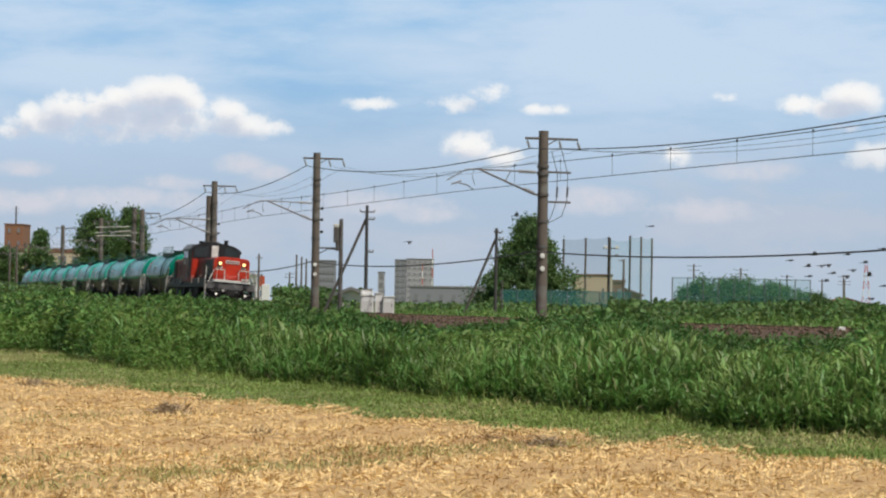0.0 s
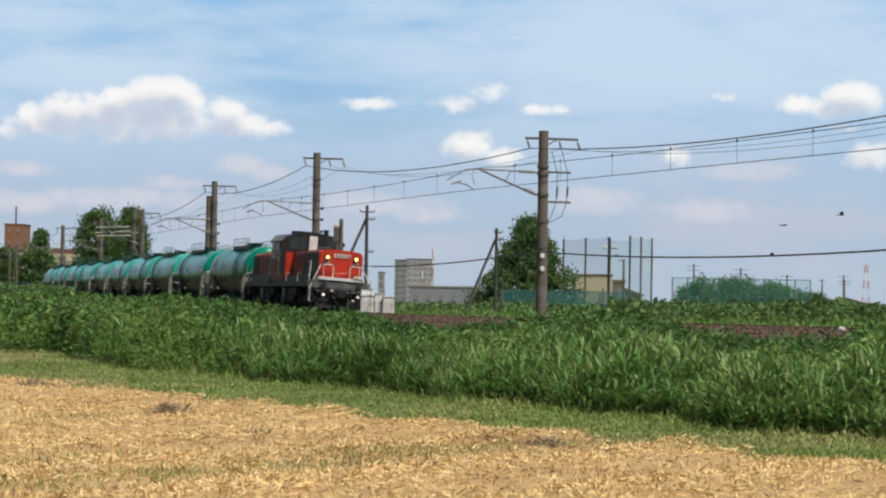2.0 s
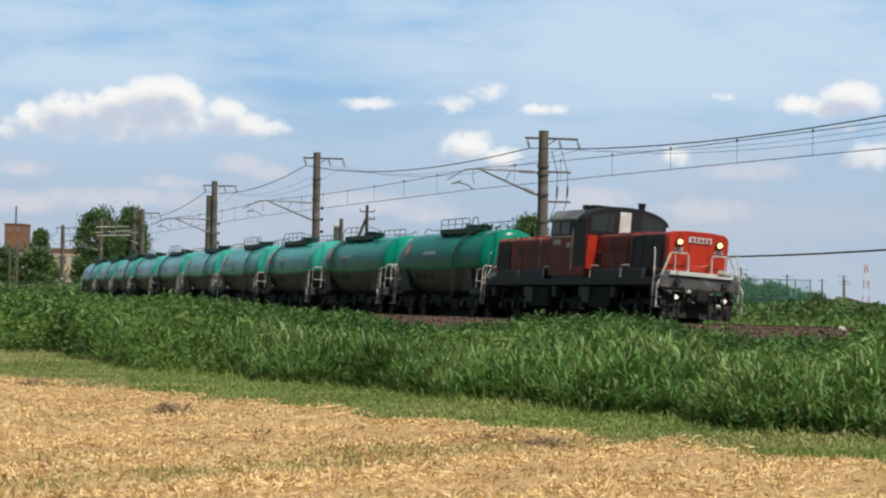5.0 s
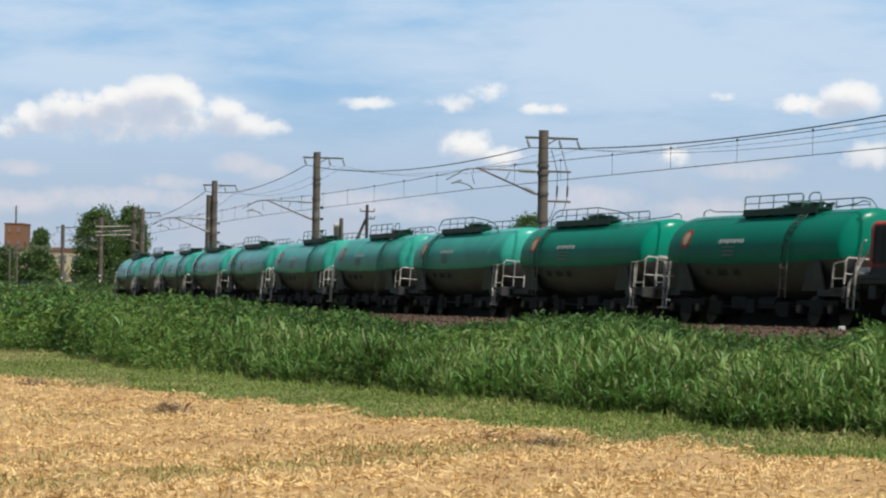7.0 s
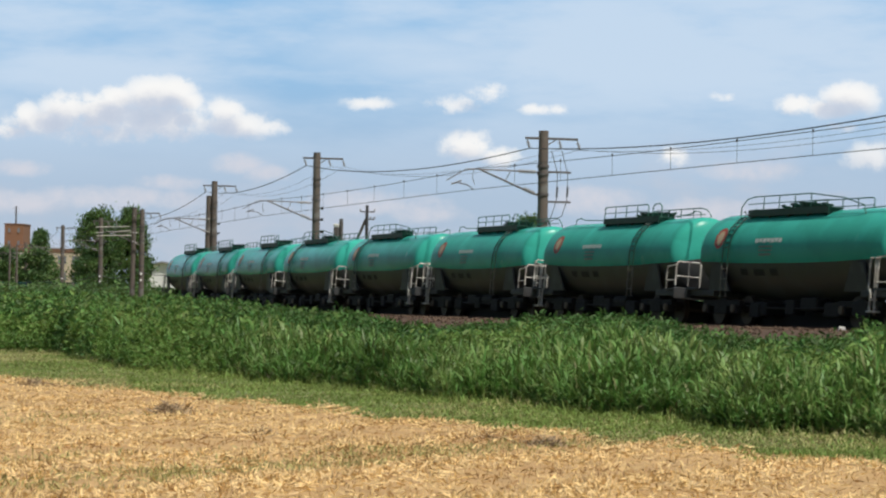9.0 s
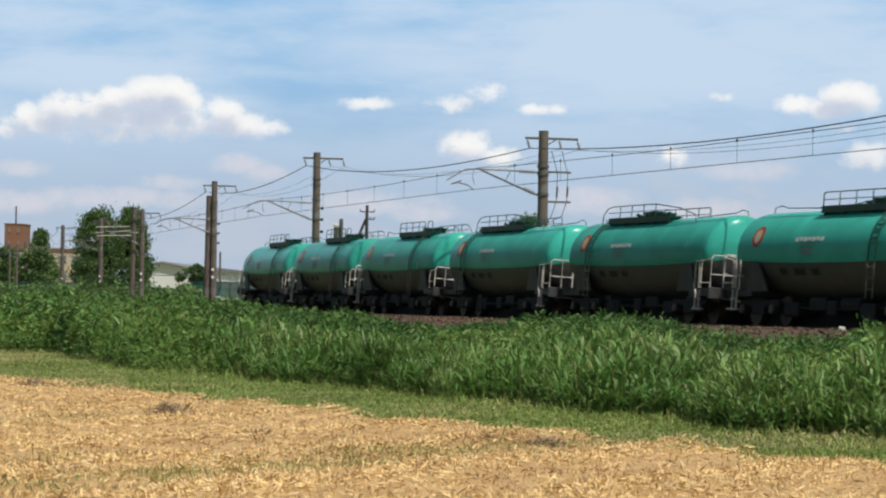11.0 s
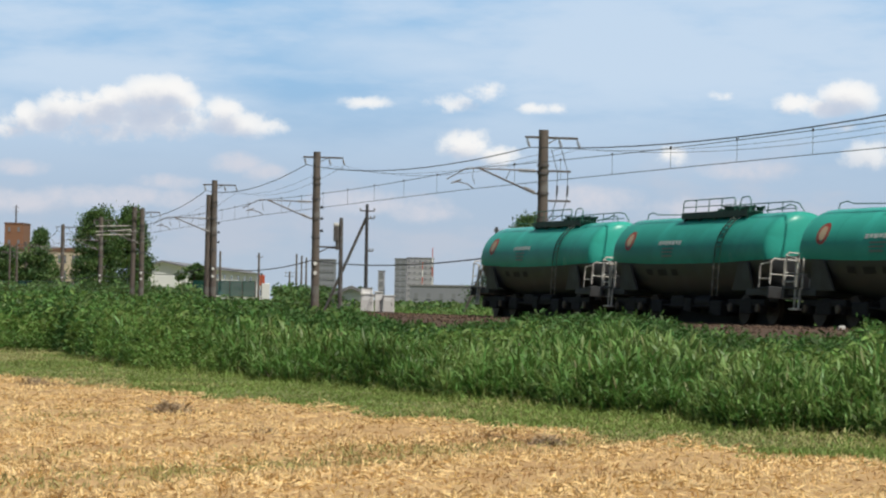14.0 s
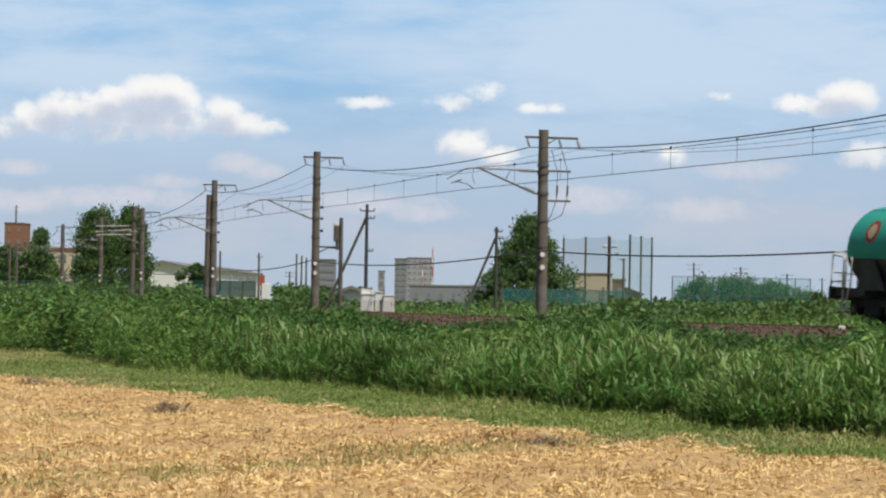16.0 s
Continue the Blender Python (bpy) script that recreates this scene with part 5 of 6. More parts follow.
def thicket():
    """Canes and shoots in clumps: long arching blades on reeds, rows of small leaves on upright weeds."""
    rng = np.random.default_rng(7)
    n = 190000
    y = 33 + 172 * rng.uniform(0, 1, n) ** 1.55
    x = y * rng.uniform(-0.185, 0.185, n)
    c, lat = behind_front(x, y), side_of_line(x, y)
    keep = (c > 0) & (lat > 2.75)
    # thinner further in, where only tops show
    keep &= rng.uniform(0, 1, n) < np.clip(1.15 - c / 14, 0.30, 1)
    x, y, c, lat = x[keep], y[keep], c[keep], lat[keep]
    gz = ground_height(x, y)
    d, tone = clumps(x, y, 1.25, 44)
    big, big_tone = clumps(x, y, 2.6, 45)
    reedy = (soft_noise(x, y, 8.0, 41) * 0.9 + 2.2 * np.clip((x / y + 0.095) / 0.09, -0.6, 1) + 0.8 * (big_tone - 0.5) + 0.5 * soft_noise(x, y, 2.5, 42)) > 0.25
    reedy &= c < 3.8 + 2.6 * soft_noise(x, y, 4.0, 43) + rng.normal(0, 0.5, len(x))
    dome = np.sqrt(np.clip(1 - (d / 0.95) ** 2, 0.0, 1))
    mound = np.sqrt(np.clip(1 - (big / 1.0) ** 2, 0.0, 1))
    top = thicket_top(x, y, lat)
    top = top + np.where(reedy, 0.42, 0.40) * (dome - 0.76) + np.where(reedy, 0.34, 0.75) * (mound - 0.78) + 0.22 * (tone - 0.5) - np.where(reedy, 0.36, 0.06)
    top = np.minimum(top, 0.22 + 0.85 * c + 0.25 * rng.uniform(0, 1, len(x)))
    fit = (top - gz > 0.12) & (rng.uniform(0, 1, len(x)) < np.where(reedy, np.clip(1.9 * dome - 0.35, 0.04, 1.0), np.clip(2.1 * dome - 0.55, 0.03, 1.0)) * np.where(reedy, 1.0, np.clip(2.4 * mound - 0.3, 0.06, 1.0)))
    x, y, c, gz, top, reedy, tone, big_tone = x[fit], y[fit], c[fit], gz[fit], top[fit], reedy[fit], tone[fit], big_tone[fit]
    h = np.clip(top - gz, 0.10, 2.2) * rng.uniform(0.78, 1.06, len(x))

    xs, ys, gs, hs, ts, cs = x[reedy], y[reedy], gz[reedy], h[reedy], tone[reedy], c[reedy]
    per = 9
    k = np.repeat(np.arange(len(xs)), per)
    m = len(k)
    i = np.tile(np.arange(per), len(xs))
    lean = rng.uniform(0, math.tau, len(xs))
    f = 0.10 + 0.84 * (i + rng.uniform(0, 0.9, m)) / per
    bend = 0.16 * hs[k] * f ** 2
    root = np.stack([xs[k] + bend * np.cos(lean[k]), ys[k] + bend * np.sin(lean[k]), gs[k] + hs[k] * f], 1)
    bearing = lean[k] + math.pi * (i % 2) + rng.normal(0, 0.7, m)
    length = rng.uniform(0.20, 0.40, m) * np.clip(0.55 + 0.5 * hs[k], 0.3, 1.1)
    me = blade_mesh("reeds", root, bearing, rng.normal(0.95, 0.25, m) + 0.25 * (f > 0.85), rng.uniform(0.08, 0.60, m), length, length * rng.uniform(0.095, 0.15, m), rng.normal(0, 0.35, m))
    pale = (0.9 * ts[k] + 0.5 * soft_noise(root[:, 0], root[:, 1], 2.2, 51) + 2.2 * np.clip(xs[k] / ys[k] - 0.10, 0, 0.1) + rng.normal(0, 0.22, m)) > 0.78
    dry = (rng.uniform(0, 1, m) < 0.02) | ((f < 0.35) & (rng.uniform(0, 1, m) < 0.22))
    me.polygons.foreach_set("material_index", np.repeat(np.where(dry, 2, pale.astype(np.int32)).astype(np.int32), 3))
    tagged(part("reeds", me, [REED, REED_PALE, REED_DRY]), "dense tall green reeds with long arching leaves", "plants", kind="stuff")

    w = ~reedy
    xs, ys, gs, hs, ts, cs = x[w], y[w], gz[w], h[w], tone[w], c[w]
    per = 11
    k = np.repeat(np.arange(len(xs)), per)
    m = len(k)
    i = np.tile(np.arange(per), len(xs))
    f = 0.16 + 0.84 * ((i + rng.uniform(0, 0.8, m)) / per) ** 0.8
    tilt = rng.normal(0, 0.10, (len(xs), 2))
    root = np.stack([xs[k] + tilt[k, 0] * hs[k] * f + rng.normal(0, 0.02, m), ys[k] + tilt[k, 1] * hs[k] * f + rng.normal(0, 0.02, m), gs[k] + hs[k] * f], 1)
    length = rng.uniform(0.10, 0.21, m) * np.clip(1.35 - 0.55 * f, 0.5, 1.2) * np.clip(0.5 + 0.5 * hs[k], 0.4, 1.1) * (1 + 0.5 * (ys[k] > 80))
    me = leaf_mesh("weeds", *random_leaves(rng, root, length, length * rng.uniform(0.24, 0.42, m), 0.55, rng.uniform(0.05, 0.45, m)))
    shade = 0.45 * ts[k] + 0.75 * big_tone[w][k] + 0.35 * soft_noise(root[:, 0], root[:, 1], 3.0, 52) + rng.normal(0, 0.10, m) + 0.25 * np.clip((cs[k] - 3.0) / 2, 0, 1) * (xs[k] / ys[k] > -0.08)
    me.polygons.foreach_set("material_index", np.repeat(np.digitize(shade, [0.36, 0.66]).astype(np.int32), 2))
    tagged(part("weeds", me, [WEED_PALE, WEED, WEED_DARK]), "dense dark green weeds and low bushes", "plants", kind="stuff")


REED = leaf_mat("reed_leaf", (0.128, 0.235, 0.056), rough=0.45, glow_through=0.36)
REED_PALE = leaf_mat("reed_leaf_pale", (0.22, 0.325, 0.095), rough=0.45, glow_through=0.36)
REED_DRY = leaf_mat("reed_leaf_dry", (0.20, 0.20, 0.085), glow_through=0.2)
WEED_PALE = leaf_mat("weed_leaf_pale", (0.185, 0.29, 0.07))
WEED = leaf_mat("weed_leaf", (0.13, 0.232, 0.055))
WEED_DARK = leaf_mat("weed_leaf_dark", (0.078, 0.158, 0.04))
GRASS = leaf_mat("grass_blade", (0.245, 0.325, 0.085))
GRASS_DRY = leaf_mat("grass_blade_dry", (0.46, 0.43, 0.19))
STRAW = mat("straw", (0.72, 0.525, 0.255), 0.7, 0, 1.1, 0.5, 0, 5, per="island", hue=0.02)
STRAW_DARK = mat("straw_weathered", (0.43, 0.265, 0.105), 0.8, 0, 1.1, 0.5, 0, 5, per="island", hue=0.02)
thicket()


def edge_coords(x, y):
    return (x - FIELD_EDGE.x) * EDGE_DIR.x + (y - FIELD_EDGE.y) * EDGE_DIR.y, (x - FIELD_EDGE.x) * FIELD_IN.x + (y - FIELD_EDGE.y) * FIELD_IN.y


def grass_strip():
    rng = np.random.default_rng(8)
    n = 330000
    y = 24 + 75 * rng.uniform(0, 1, n) ** 1.4
    x = y * rng.uniform(-0.19, 0.19, n)
    c = behind_front(x, y)
    a, b = edge_coords(x, y)
    rag = 0.35 * soft_noise(x, y, 1.2, 61) + 0.3 * soft_noise(x, y, 4, 62)
    keep = (c < 0.8) & (b < 0.15 + rag)
    x, y, c = x[keep], y[keep], c[keep]
    m = len(x)
    tuft = np.clip(0.45 + 0.5 * soft_noise(x, y, 0.8, 63) + 0.5 * soft_noise(x, y, 2.6, 65), 0, 1.6)
    length = (0.05 + 0.12 * tuft * rng.uniform(0.3, 1, m)) + 0.26 * np.clip(1 + 1.6 * c, 0, 1) * rng.uniform(0, 1, m)
    root = np.stack([x, y, np.zeros(m)], 1)
    me = leaf_mesh("grass", *random_leaves(rng, root, length, rng.uniform(0.010, 0.024, m), 0.75, rng.uniform(0, 0.35, m)))
    pick = (soft_noise(x, y, 2.5, 64) + rng.normal(0, 0.4, m)) > np.where(x / y < -0.112, 0.0, 0.62)
    me.polygons.foreach_set("material_index", np.repeat(pick.astype(np.int32), 2))
    tagged(part("grass", me, [GRASS, GRASS_DRY]), "short green grass between field and reeds", "grass", kind="stuff")


grass_strip()


def straw():
    rng = np.random.default_rng(9)
    n = 300000
    y = 17 + 75 * rng.uniform(0, 1, n) ** 1.5
    x = y * rng.uniform(-0.18, 0.18, n)
    a, b = edge_coords(x, y)
    cross, along = x * 0.866 - y * 0.5, x * 0.5 + y * 0.866
    row = 0.5 - 0.5 * np.cos((cross + 15.4 + 0.25 * soft_noise(along, cross, 3, 71)) * math.tau / 2.75)
    keep = (b > -0.15 + 0.3 * soft_noise(x, y, 1.0, 72)) & (rng.uniform(0, 1, n) < 0.3 + 0.7 * row)
    x, y, a, b, row, cross, along = x[keep], y[keep], a[keep], b[keep], row[keep], cross[keep], along[keep]
    m = len(x)
    heap = np.clip(soft_noise(along * 0.3, cross, 0.45, 73) + 0.5 * soft_noise(along, cross, 0.25, 78), 0, 1)
    z = field_height(x, y) - 0.005 + 0.10 * heap * rng.uniform(0, 1, m) + 0.06 * row ** 2 * rng.uniform(0, 1, m) + 0.02 * rng.uniform(0, 1, m)
    root = np.stack([x, y, z], 1)
    length = rng.uniform(0.04, 0.17, m)
    stub = rng.uniform(0, 1, m) < 0.35
    e = np.where(stub, rng.normal(1.1, 0.25, m), rng.normal(0.1, 0.22, m))
    t = rng.uniform(0, math.tau, m)
    way = np.stack([np.cos(t) * np.cos(e), np.sin(t) * np.cos(e), np.sin(e)], 1)
    side = unit(np.cross(way, unit(rng.normal(0, 1, (m, 3)) + np.array([[0, 0, 1.0]]))))
    length = np.where(stub, length * 0.55, length)
    me = leaf_mesh("straw", root, way, side, length, rng.uniform(0.008, 0.019, m), np.full(m, 0.05))
    dark = (0.9 * soft_noise(along * 0.25, cross, 0.5, 74) + 0.8 * soft_noise(x, y, 3.5, 75) + 0.4 * soft_noise(along * 0.5, cross, 0.22, 79) + rng.normal(0, 0.25, m) - 1.3 * (row - 0.4)) > 0.45
    me.polygons.foreach_set("material_index", np.repeat(dark.astype(np.int32), 2))
    tagged(part("straw", me, [STRAW, STRAW_DARK]), "loose golden straw and short stubble", "straw", kind="stuff")
    # sparse green weeds coming up through the stubble
    n = 300000
    y = 17 + 45 * rng.uniform(0, 1, n) ** 1.4
    x = y * rng.uniform(-0.18, 0.18, n)
    a, b = edge_coords(x, y)
    dens = np.zeros(n)
    for px, py, ra, rb, amount in WEED_PATCHES:
        da, db = (x - px) * 0.5 + (y - py) * 0.866, (x - px) * 0.866 - (y - py) * 0.5
        dens = np.maximum(dens, amount * np.exp(-((da / ra / 1.3) ** 2 + (db / rb / 1.5) ** 2)))
    keep = (b > 0.3) & (rng.uniform(0, 1, n) < dens * (0.6 + 0.6 * soft_noise(x, y, 0.6, 77)))
    root = np.stack([x[keep], y[keep], field_height(x[keep], y[keep])], 1)
    m = len(root)
    me = leaf_mesh("field_weeds", *random_leaves(rng, root, rng.uniform(0.04, 0.12, m), rng.uniform(0.008, 0.02, m), 0.9, rng.uniform(0, 0.3, m)))
    tagged(part("field_weeds", me, [FIELD_WEED]), "thin grey-green weeds among the stubble", "plants", kind="stuff")


FIELD_WEED = leaf_mat("field_weed_leaf", (0.40, 0.385, 0.16), hue=0.02)
WEED_PATCHES = [(-1.9, 28.0, 2.6, 0.35, 0.9), (-0.2, 31.4, 1.8, 0.35, 0.9), (-3.3, 25.6, 1.5, 0.4, 0.6), (-5.5, 37.7, 3.0, 0.5, 0.5), (1.7, 34.0, 1.5, 0.3, 0.5), (-4.2, 29.0, 2.0, 0.3, 0.4)]
straw()


def straw_heap(x, y, r, h, seed):
    rng = np.random.default_rng(seed)
    m = 380
    q, t = r * np.abs(rng.normal(0, 0.5, m)), rng.uniform(0, math.tau, m)
    root = np.stack([x + 1.5 * q * np.cos(t), y + q * np.sin(t), 0.02 + h * np.exp(-(q / r) ** 2 * 2) * rng.uniform(0.2, 1, m)], 1)
    me = leaf_mesh("straw_heap", *random_leaves(rng, root, rng.uniform(0.08, 0.25, m), rng.uniform(0.008, 0.02, m), 0.3, rng.uniform(0, 0.3, m)))
    tagged(part("straw_heap", me, [STRAW_GREY]), "small grey-brown heap of old straw on the field", "straw", kind="stuff")


STRAW_GREY = mat("straw_rotted", (0.34, 0.26, 0.165), 0.9, 0, 1.1, 0.5, 0, 5, per="island")
for k, (x, y, r, h) in enumerate(((-3.98, 41.2, 0.35, 0.16), (-7.58, 52.3, 0.45, 0.14), (0.64, 34.5, 0.35, 0.07), (1.25, 33.6, 0.3, 0.08), (-2.2, 34.5, 0.15, 0.06))):
    straw_heap(x, y, r, h, 200 + k)


def ridge(bearing0, bearing1, d0, d1, z0, top, n, size, label, mt, seed, name="bushes"):
    """A belt of far bushes as clumps of leaves."""
    rng = np.random.default_rng(seed)
    y = rng.uniform(d0, d1, n)
    x = y * rng.uniform(bearing0, bearing1, n)
    t = top * (0.72 + 0.28 * soft_noise(x, y * 0.3, 3.0, seed) + 0.2 * soft_noise(x, y * 0.3, 1.1, seed + 1))
    z = z0 + t * rng.uniform(0, 1, n) ** 0.55
    root = np.stack([x, y, z], 1)
    length = rng.uniform(0.6, 1.3, n) * size
    me = leaf_mesh(name, *random_leaves(rng, root, length, length * rng.uniform(0.4, 0.7, n), 0.4, rng.uniform(0, 0.3, n)))
    pick = rng.uniform(0, 1, n) > 0.6
    me.polygons.foreach_set("material_index", np.repeat(pick.astype(np.int32), 2))
    tagged(part(name, me, mt), label, "plants", kind="stuff")


def verge():
    """Grass and weeds along the far side of the track."""
    rng = np.random.default_rng(12)
    s = rng.uniform(-230, 45, 44000)
    off = -3.4 - 9 * rng.uniform(0, 1, len(s)) ** 1.5
    h = np.interp(s, GRID, HEAD)
    x, y = np.interp(s, GRID, LINE_X) + off * np.sin(h), np.interp(s, GRID, LINE_Y) - off * np.cos(h)
    gz = ground_height(x, y)
    bump = 0.35 + 0.35 * np.clip(soft_noise(x, y, 3.0, 81), -0.6, 1) + 0.25 * np.clip((s - 5) / 20, 0, 1)
    bump = bump * np.clip((-off - 3.2) / 3.0, 0.2, 1)
    root = np.stack([x, y, gz + bump * rng.uniform(0, 1, len(s)) ** 0.7], 1)
    length = rng.uniform(0.12, 0.42, len(s))
    me = leaf_mesh("verge_grass", *random_leaves(rng, root, length, rng.uniform(0.02, 0.07, len(s)), 0.8, rng.uniform(0, 0.4, len(s))))
    me.polygons.foreach_set("material_index", np.repeat((rng.uniform(0, 1, len(s)) > 0.7).astype(np.int32), 2))
    tagged(part("verge_grass", me, [REED, REED_PALE]), "bright green grass along the far track side", "grass", kind="stuff")


verge()
BUSH = [leaf_mat("bush_leaf", (0.13, 0.215, 0.065)), leaf_mat("bush_leaf_dark", (0.085, 0.155, 0.055))]
ridge(0.060, 0.175, 150, 185, 0.8, 1.35, 26000, 0.30, "low dark green bushes past the track", BUSH, 90)
ridge(-0.19, -0.085, 235, 300, 0.8, 2.3, 16000, 0.4, "dark green scrub behind the railway line", BUSH, 94)
ridge(-0.10, -0.03, 205, 240, 0.8, 0.8, 8000, 0.35, "low green scrub behind the railway line", BUSH, 96)
ridge(-0.06, -0.028, 170, 190, 0.8, 1.9, 5000, 0.30, "light green bush beside the poles", BUSH, 98)
ridge(-0.028, 0.09, 175, 215, 0.8, 1.0, 12000, 0.35, "low green scrub past the track", BUSH, 100)


def tree(x, y, z0, height, width, seed, label, leaf=0.45, clumps=46, per=170, cone=0.3, mt=None, low=0.12, rise=0.4, lump=1.0):
    """Tapered trunk, limbs to the clumps, crown of many small leaves with gaps."""
    rng = np.random.default_rng(seed)
    w = empty("tree", Matrix.Translation((x, y, z0)))
    bm = fresh()
    tube(bm, [(0, 0, -0.3), (0.05 * width, 0, height * 0.3), (-0.03 * width, 0.1, height * 0.6), (0, 0, height * 0.9)], 0.022 * height, 8)
    cs = []
    while len(cs) < clumps:
        f = rng.uniform(low, 1.0)
        round_r = math.sqrt(max(0.02, 1 - ((f - 0.52) / 0.52) ** 2))
        r = width / 2 * ((1 - cone) * round_r + cone * min(1.0, 1.25 * (1 - f) + 0.06))
        a, q = rng.uniform(0, math.tau), rng.uniform(0.1, 1) ** 0.5
        cs.append((r * q * math.cos(a) * rng.uniform(0.8, 1.1), r * q * math.sin(a), height * (f * 0.94)))
    for c in cs[: clumps // 2]:
        tube(bm, [(0, 0, c[2] * 0.55), (c[0] * 0.5, c[1] * 0.5, c[2] * 0.85), c], 0.006 * height, 5)
    part("trunk", bm, BARK, w)
    cs = np.array(cs)
    k = np.repeat(np.arange(clumps), per)
    size = lump * width * rng.uniform(0.035, 0.075, clumps)
    root = cs[k] + rng.normal(0, 1, (len(k), 3)) * size[k][:, None] * np.array([[1, 1, 0.75]])
    length = rng.uniform(0.5, 1.2, len(k)) * leaf
    me = leaf_mesh("crown", *random_leaves(rng, root, length, length * 0.5, rise, rng.uniform(0, 0.3, len(k))))
    me.polygons.foreach_set("material_index", np.repeat((rng.uniform(0, 1, clumps) > 0.55)[k].astype(np.int32), 2))
    part("crown", me, mt or BUSH, w)
    return tagged(w, label, "tree")


BARK = mat("tree_bark", (0.09, 0.07, 0.05), 0.9, 0, 3, 0.4, 0.02)
tree(6.2, 200, 0.8, 7.2, 8.2, 3, "broad conical dark green tree", 0.22, 340, 105, 0.95, low=0.03, rise=0.9, lump=0.62)
tree(4.0, 196, 0.8, 2.6, 2.4, 4, "small bushy green tree", 0.25, 20, 120, 0.2, low=0.05)
tree(-40.6, 330, 0.8, 11.4, 6.6, 5, "tall leafy green tree with a broken outline", 0.36, 130, 150, 0.3, low=0.06, rise=1.0, lump=1.25)
tree(-37.0, 332, 0.8, 11.8, 5.4, 6, "tall leafy green tree with a broken outline", 0.36, 120, 150, 0.35, low=0.06, rise=1.0, lump=1.25)
tree(-60.4, 420, 0.8, 11.0, 5.0, 7, "tall narrow dark green tree", 0.42, 90, 130, 0.6, low=0.05, rise=1.0, lump=1.2)
tree(-64.5, 415, 0.8, 8.2, 6.0, 8, "rounded dark green tree", 0.45, 70, 130, 0.2, low=0.04, lump=1.3)
tree(-48.5, 335, 0.8, 6.5, 6.0, 10, "yellowish green rounded tree", 0.42, 60, 130, 0.2, low=0.04, lump=1.3)
tree(-26.5, 300, 0.8, 4.4, 4.6, 11, "small rounded green tree", 0.4, 30, 110, 0.2)
for x, h, wd, k in ((28.4, 3.6, 4.8, 21), (30.4, 4.7, 5.2, 22), (33.2, 4.4, 5.8, 23), (36.0, 3.9, 5.6, 24), (38.8, 3.4, 5.2, 25), (41.4, 2.6, 4.6, 26)):
    tree(x, 314, 0.7, h, wd, k, "low rounded green bush behind a net fence", 0.26, 64, 130, 0.1, low=0.02, lump=1.2)


# ---- far buildings, nets, masts ----
WALL_WHITE = mat("white_wall_panels", (0.80, 0.80, 0.78), 0.7, 0, 0.3, 0.12, 0, 4)
# distance haze is mixed into this bluish grey
WALL_GREY = mat("hazed_grey_wall", (0.36, 0.365, 0.385), 0.8, 0, 0.1, 0.15, 0, 2)
WALL_DARK = mat("grey_blue_wall", (0.24, 0.255, 0.28), 0.8, 0, 0.1, 0.2, 0, 2)
WALL_BEIGE = mat("beige_wall", (0.58, 0.49, 0.36), 0.8, 0, 0.4, 0.15, 0, 4)
WALL_BROWN = mat("brown_tile_wall", (0.26, 0.135, 0.075), 0.8, 0, 0.2, 0.2, 0, 3)
ROOF_GREY = mat("grey_metal_roof", (0.20, 0.20, 0.205), 0.6, 0, 0.5, 0.2, 0, 4)
ROOF_BROWN = mat("brown_roof", (0.20, 0.11, 0.07), 0.7, 0, 0.5, 0.2, 0, 4)
# pane tone kept near the walls, imitating haze over far windows
PANE = mat("hazed_window_pane", (0.22, 0.23, 0.245), 0.2, 0, 1, 0.1, spec=0.7)
RED_SIGN = mat("red_orange_paint", (0.55, 0.10, 0.04), 0.5, 0, 1, 0.15)
NET_GREEN = mat("green_fence_sheet", (0.03, 0.16, 0.14), 0.7, 0, 0.4, 0.3, 0, 5)


def net_material(name, col, cover):
    m = mat(name, col, 0.8, 0, 0.4, 0.3, 0, 6)
    n, l = m.node_tree.nodes, m.node_tree.links
    t, mx = n.new("ShaderNodeBsdfTransparent"), n.new("ShaderNodeMixShader")
    mx.inputs[0].default_value = cover
    l.new(t.outputs[0], mx.inputs[1]), l.new(n["Principled BSDF"].outputs[0], mx.inputs[2]), l.new(mx.outputs[0], n["Material Output"].inputs["Surface"])
    return m


NET = net_material("green_netting", (0.05, 0.27, 0.23), 0.22)


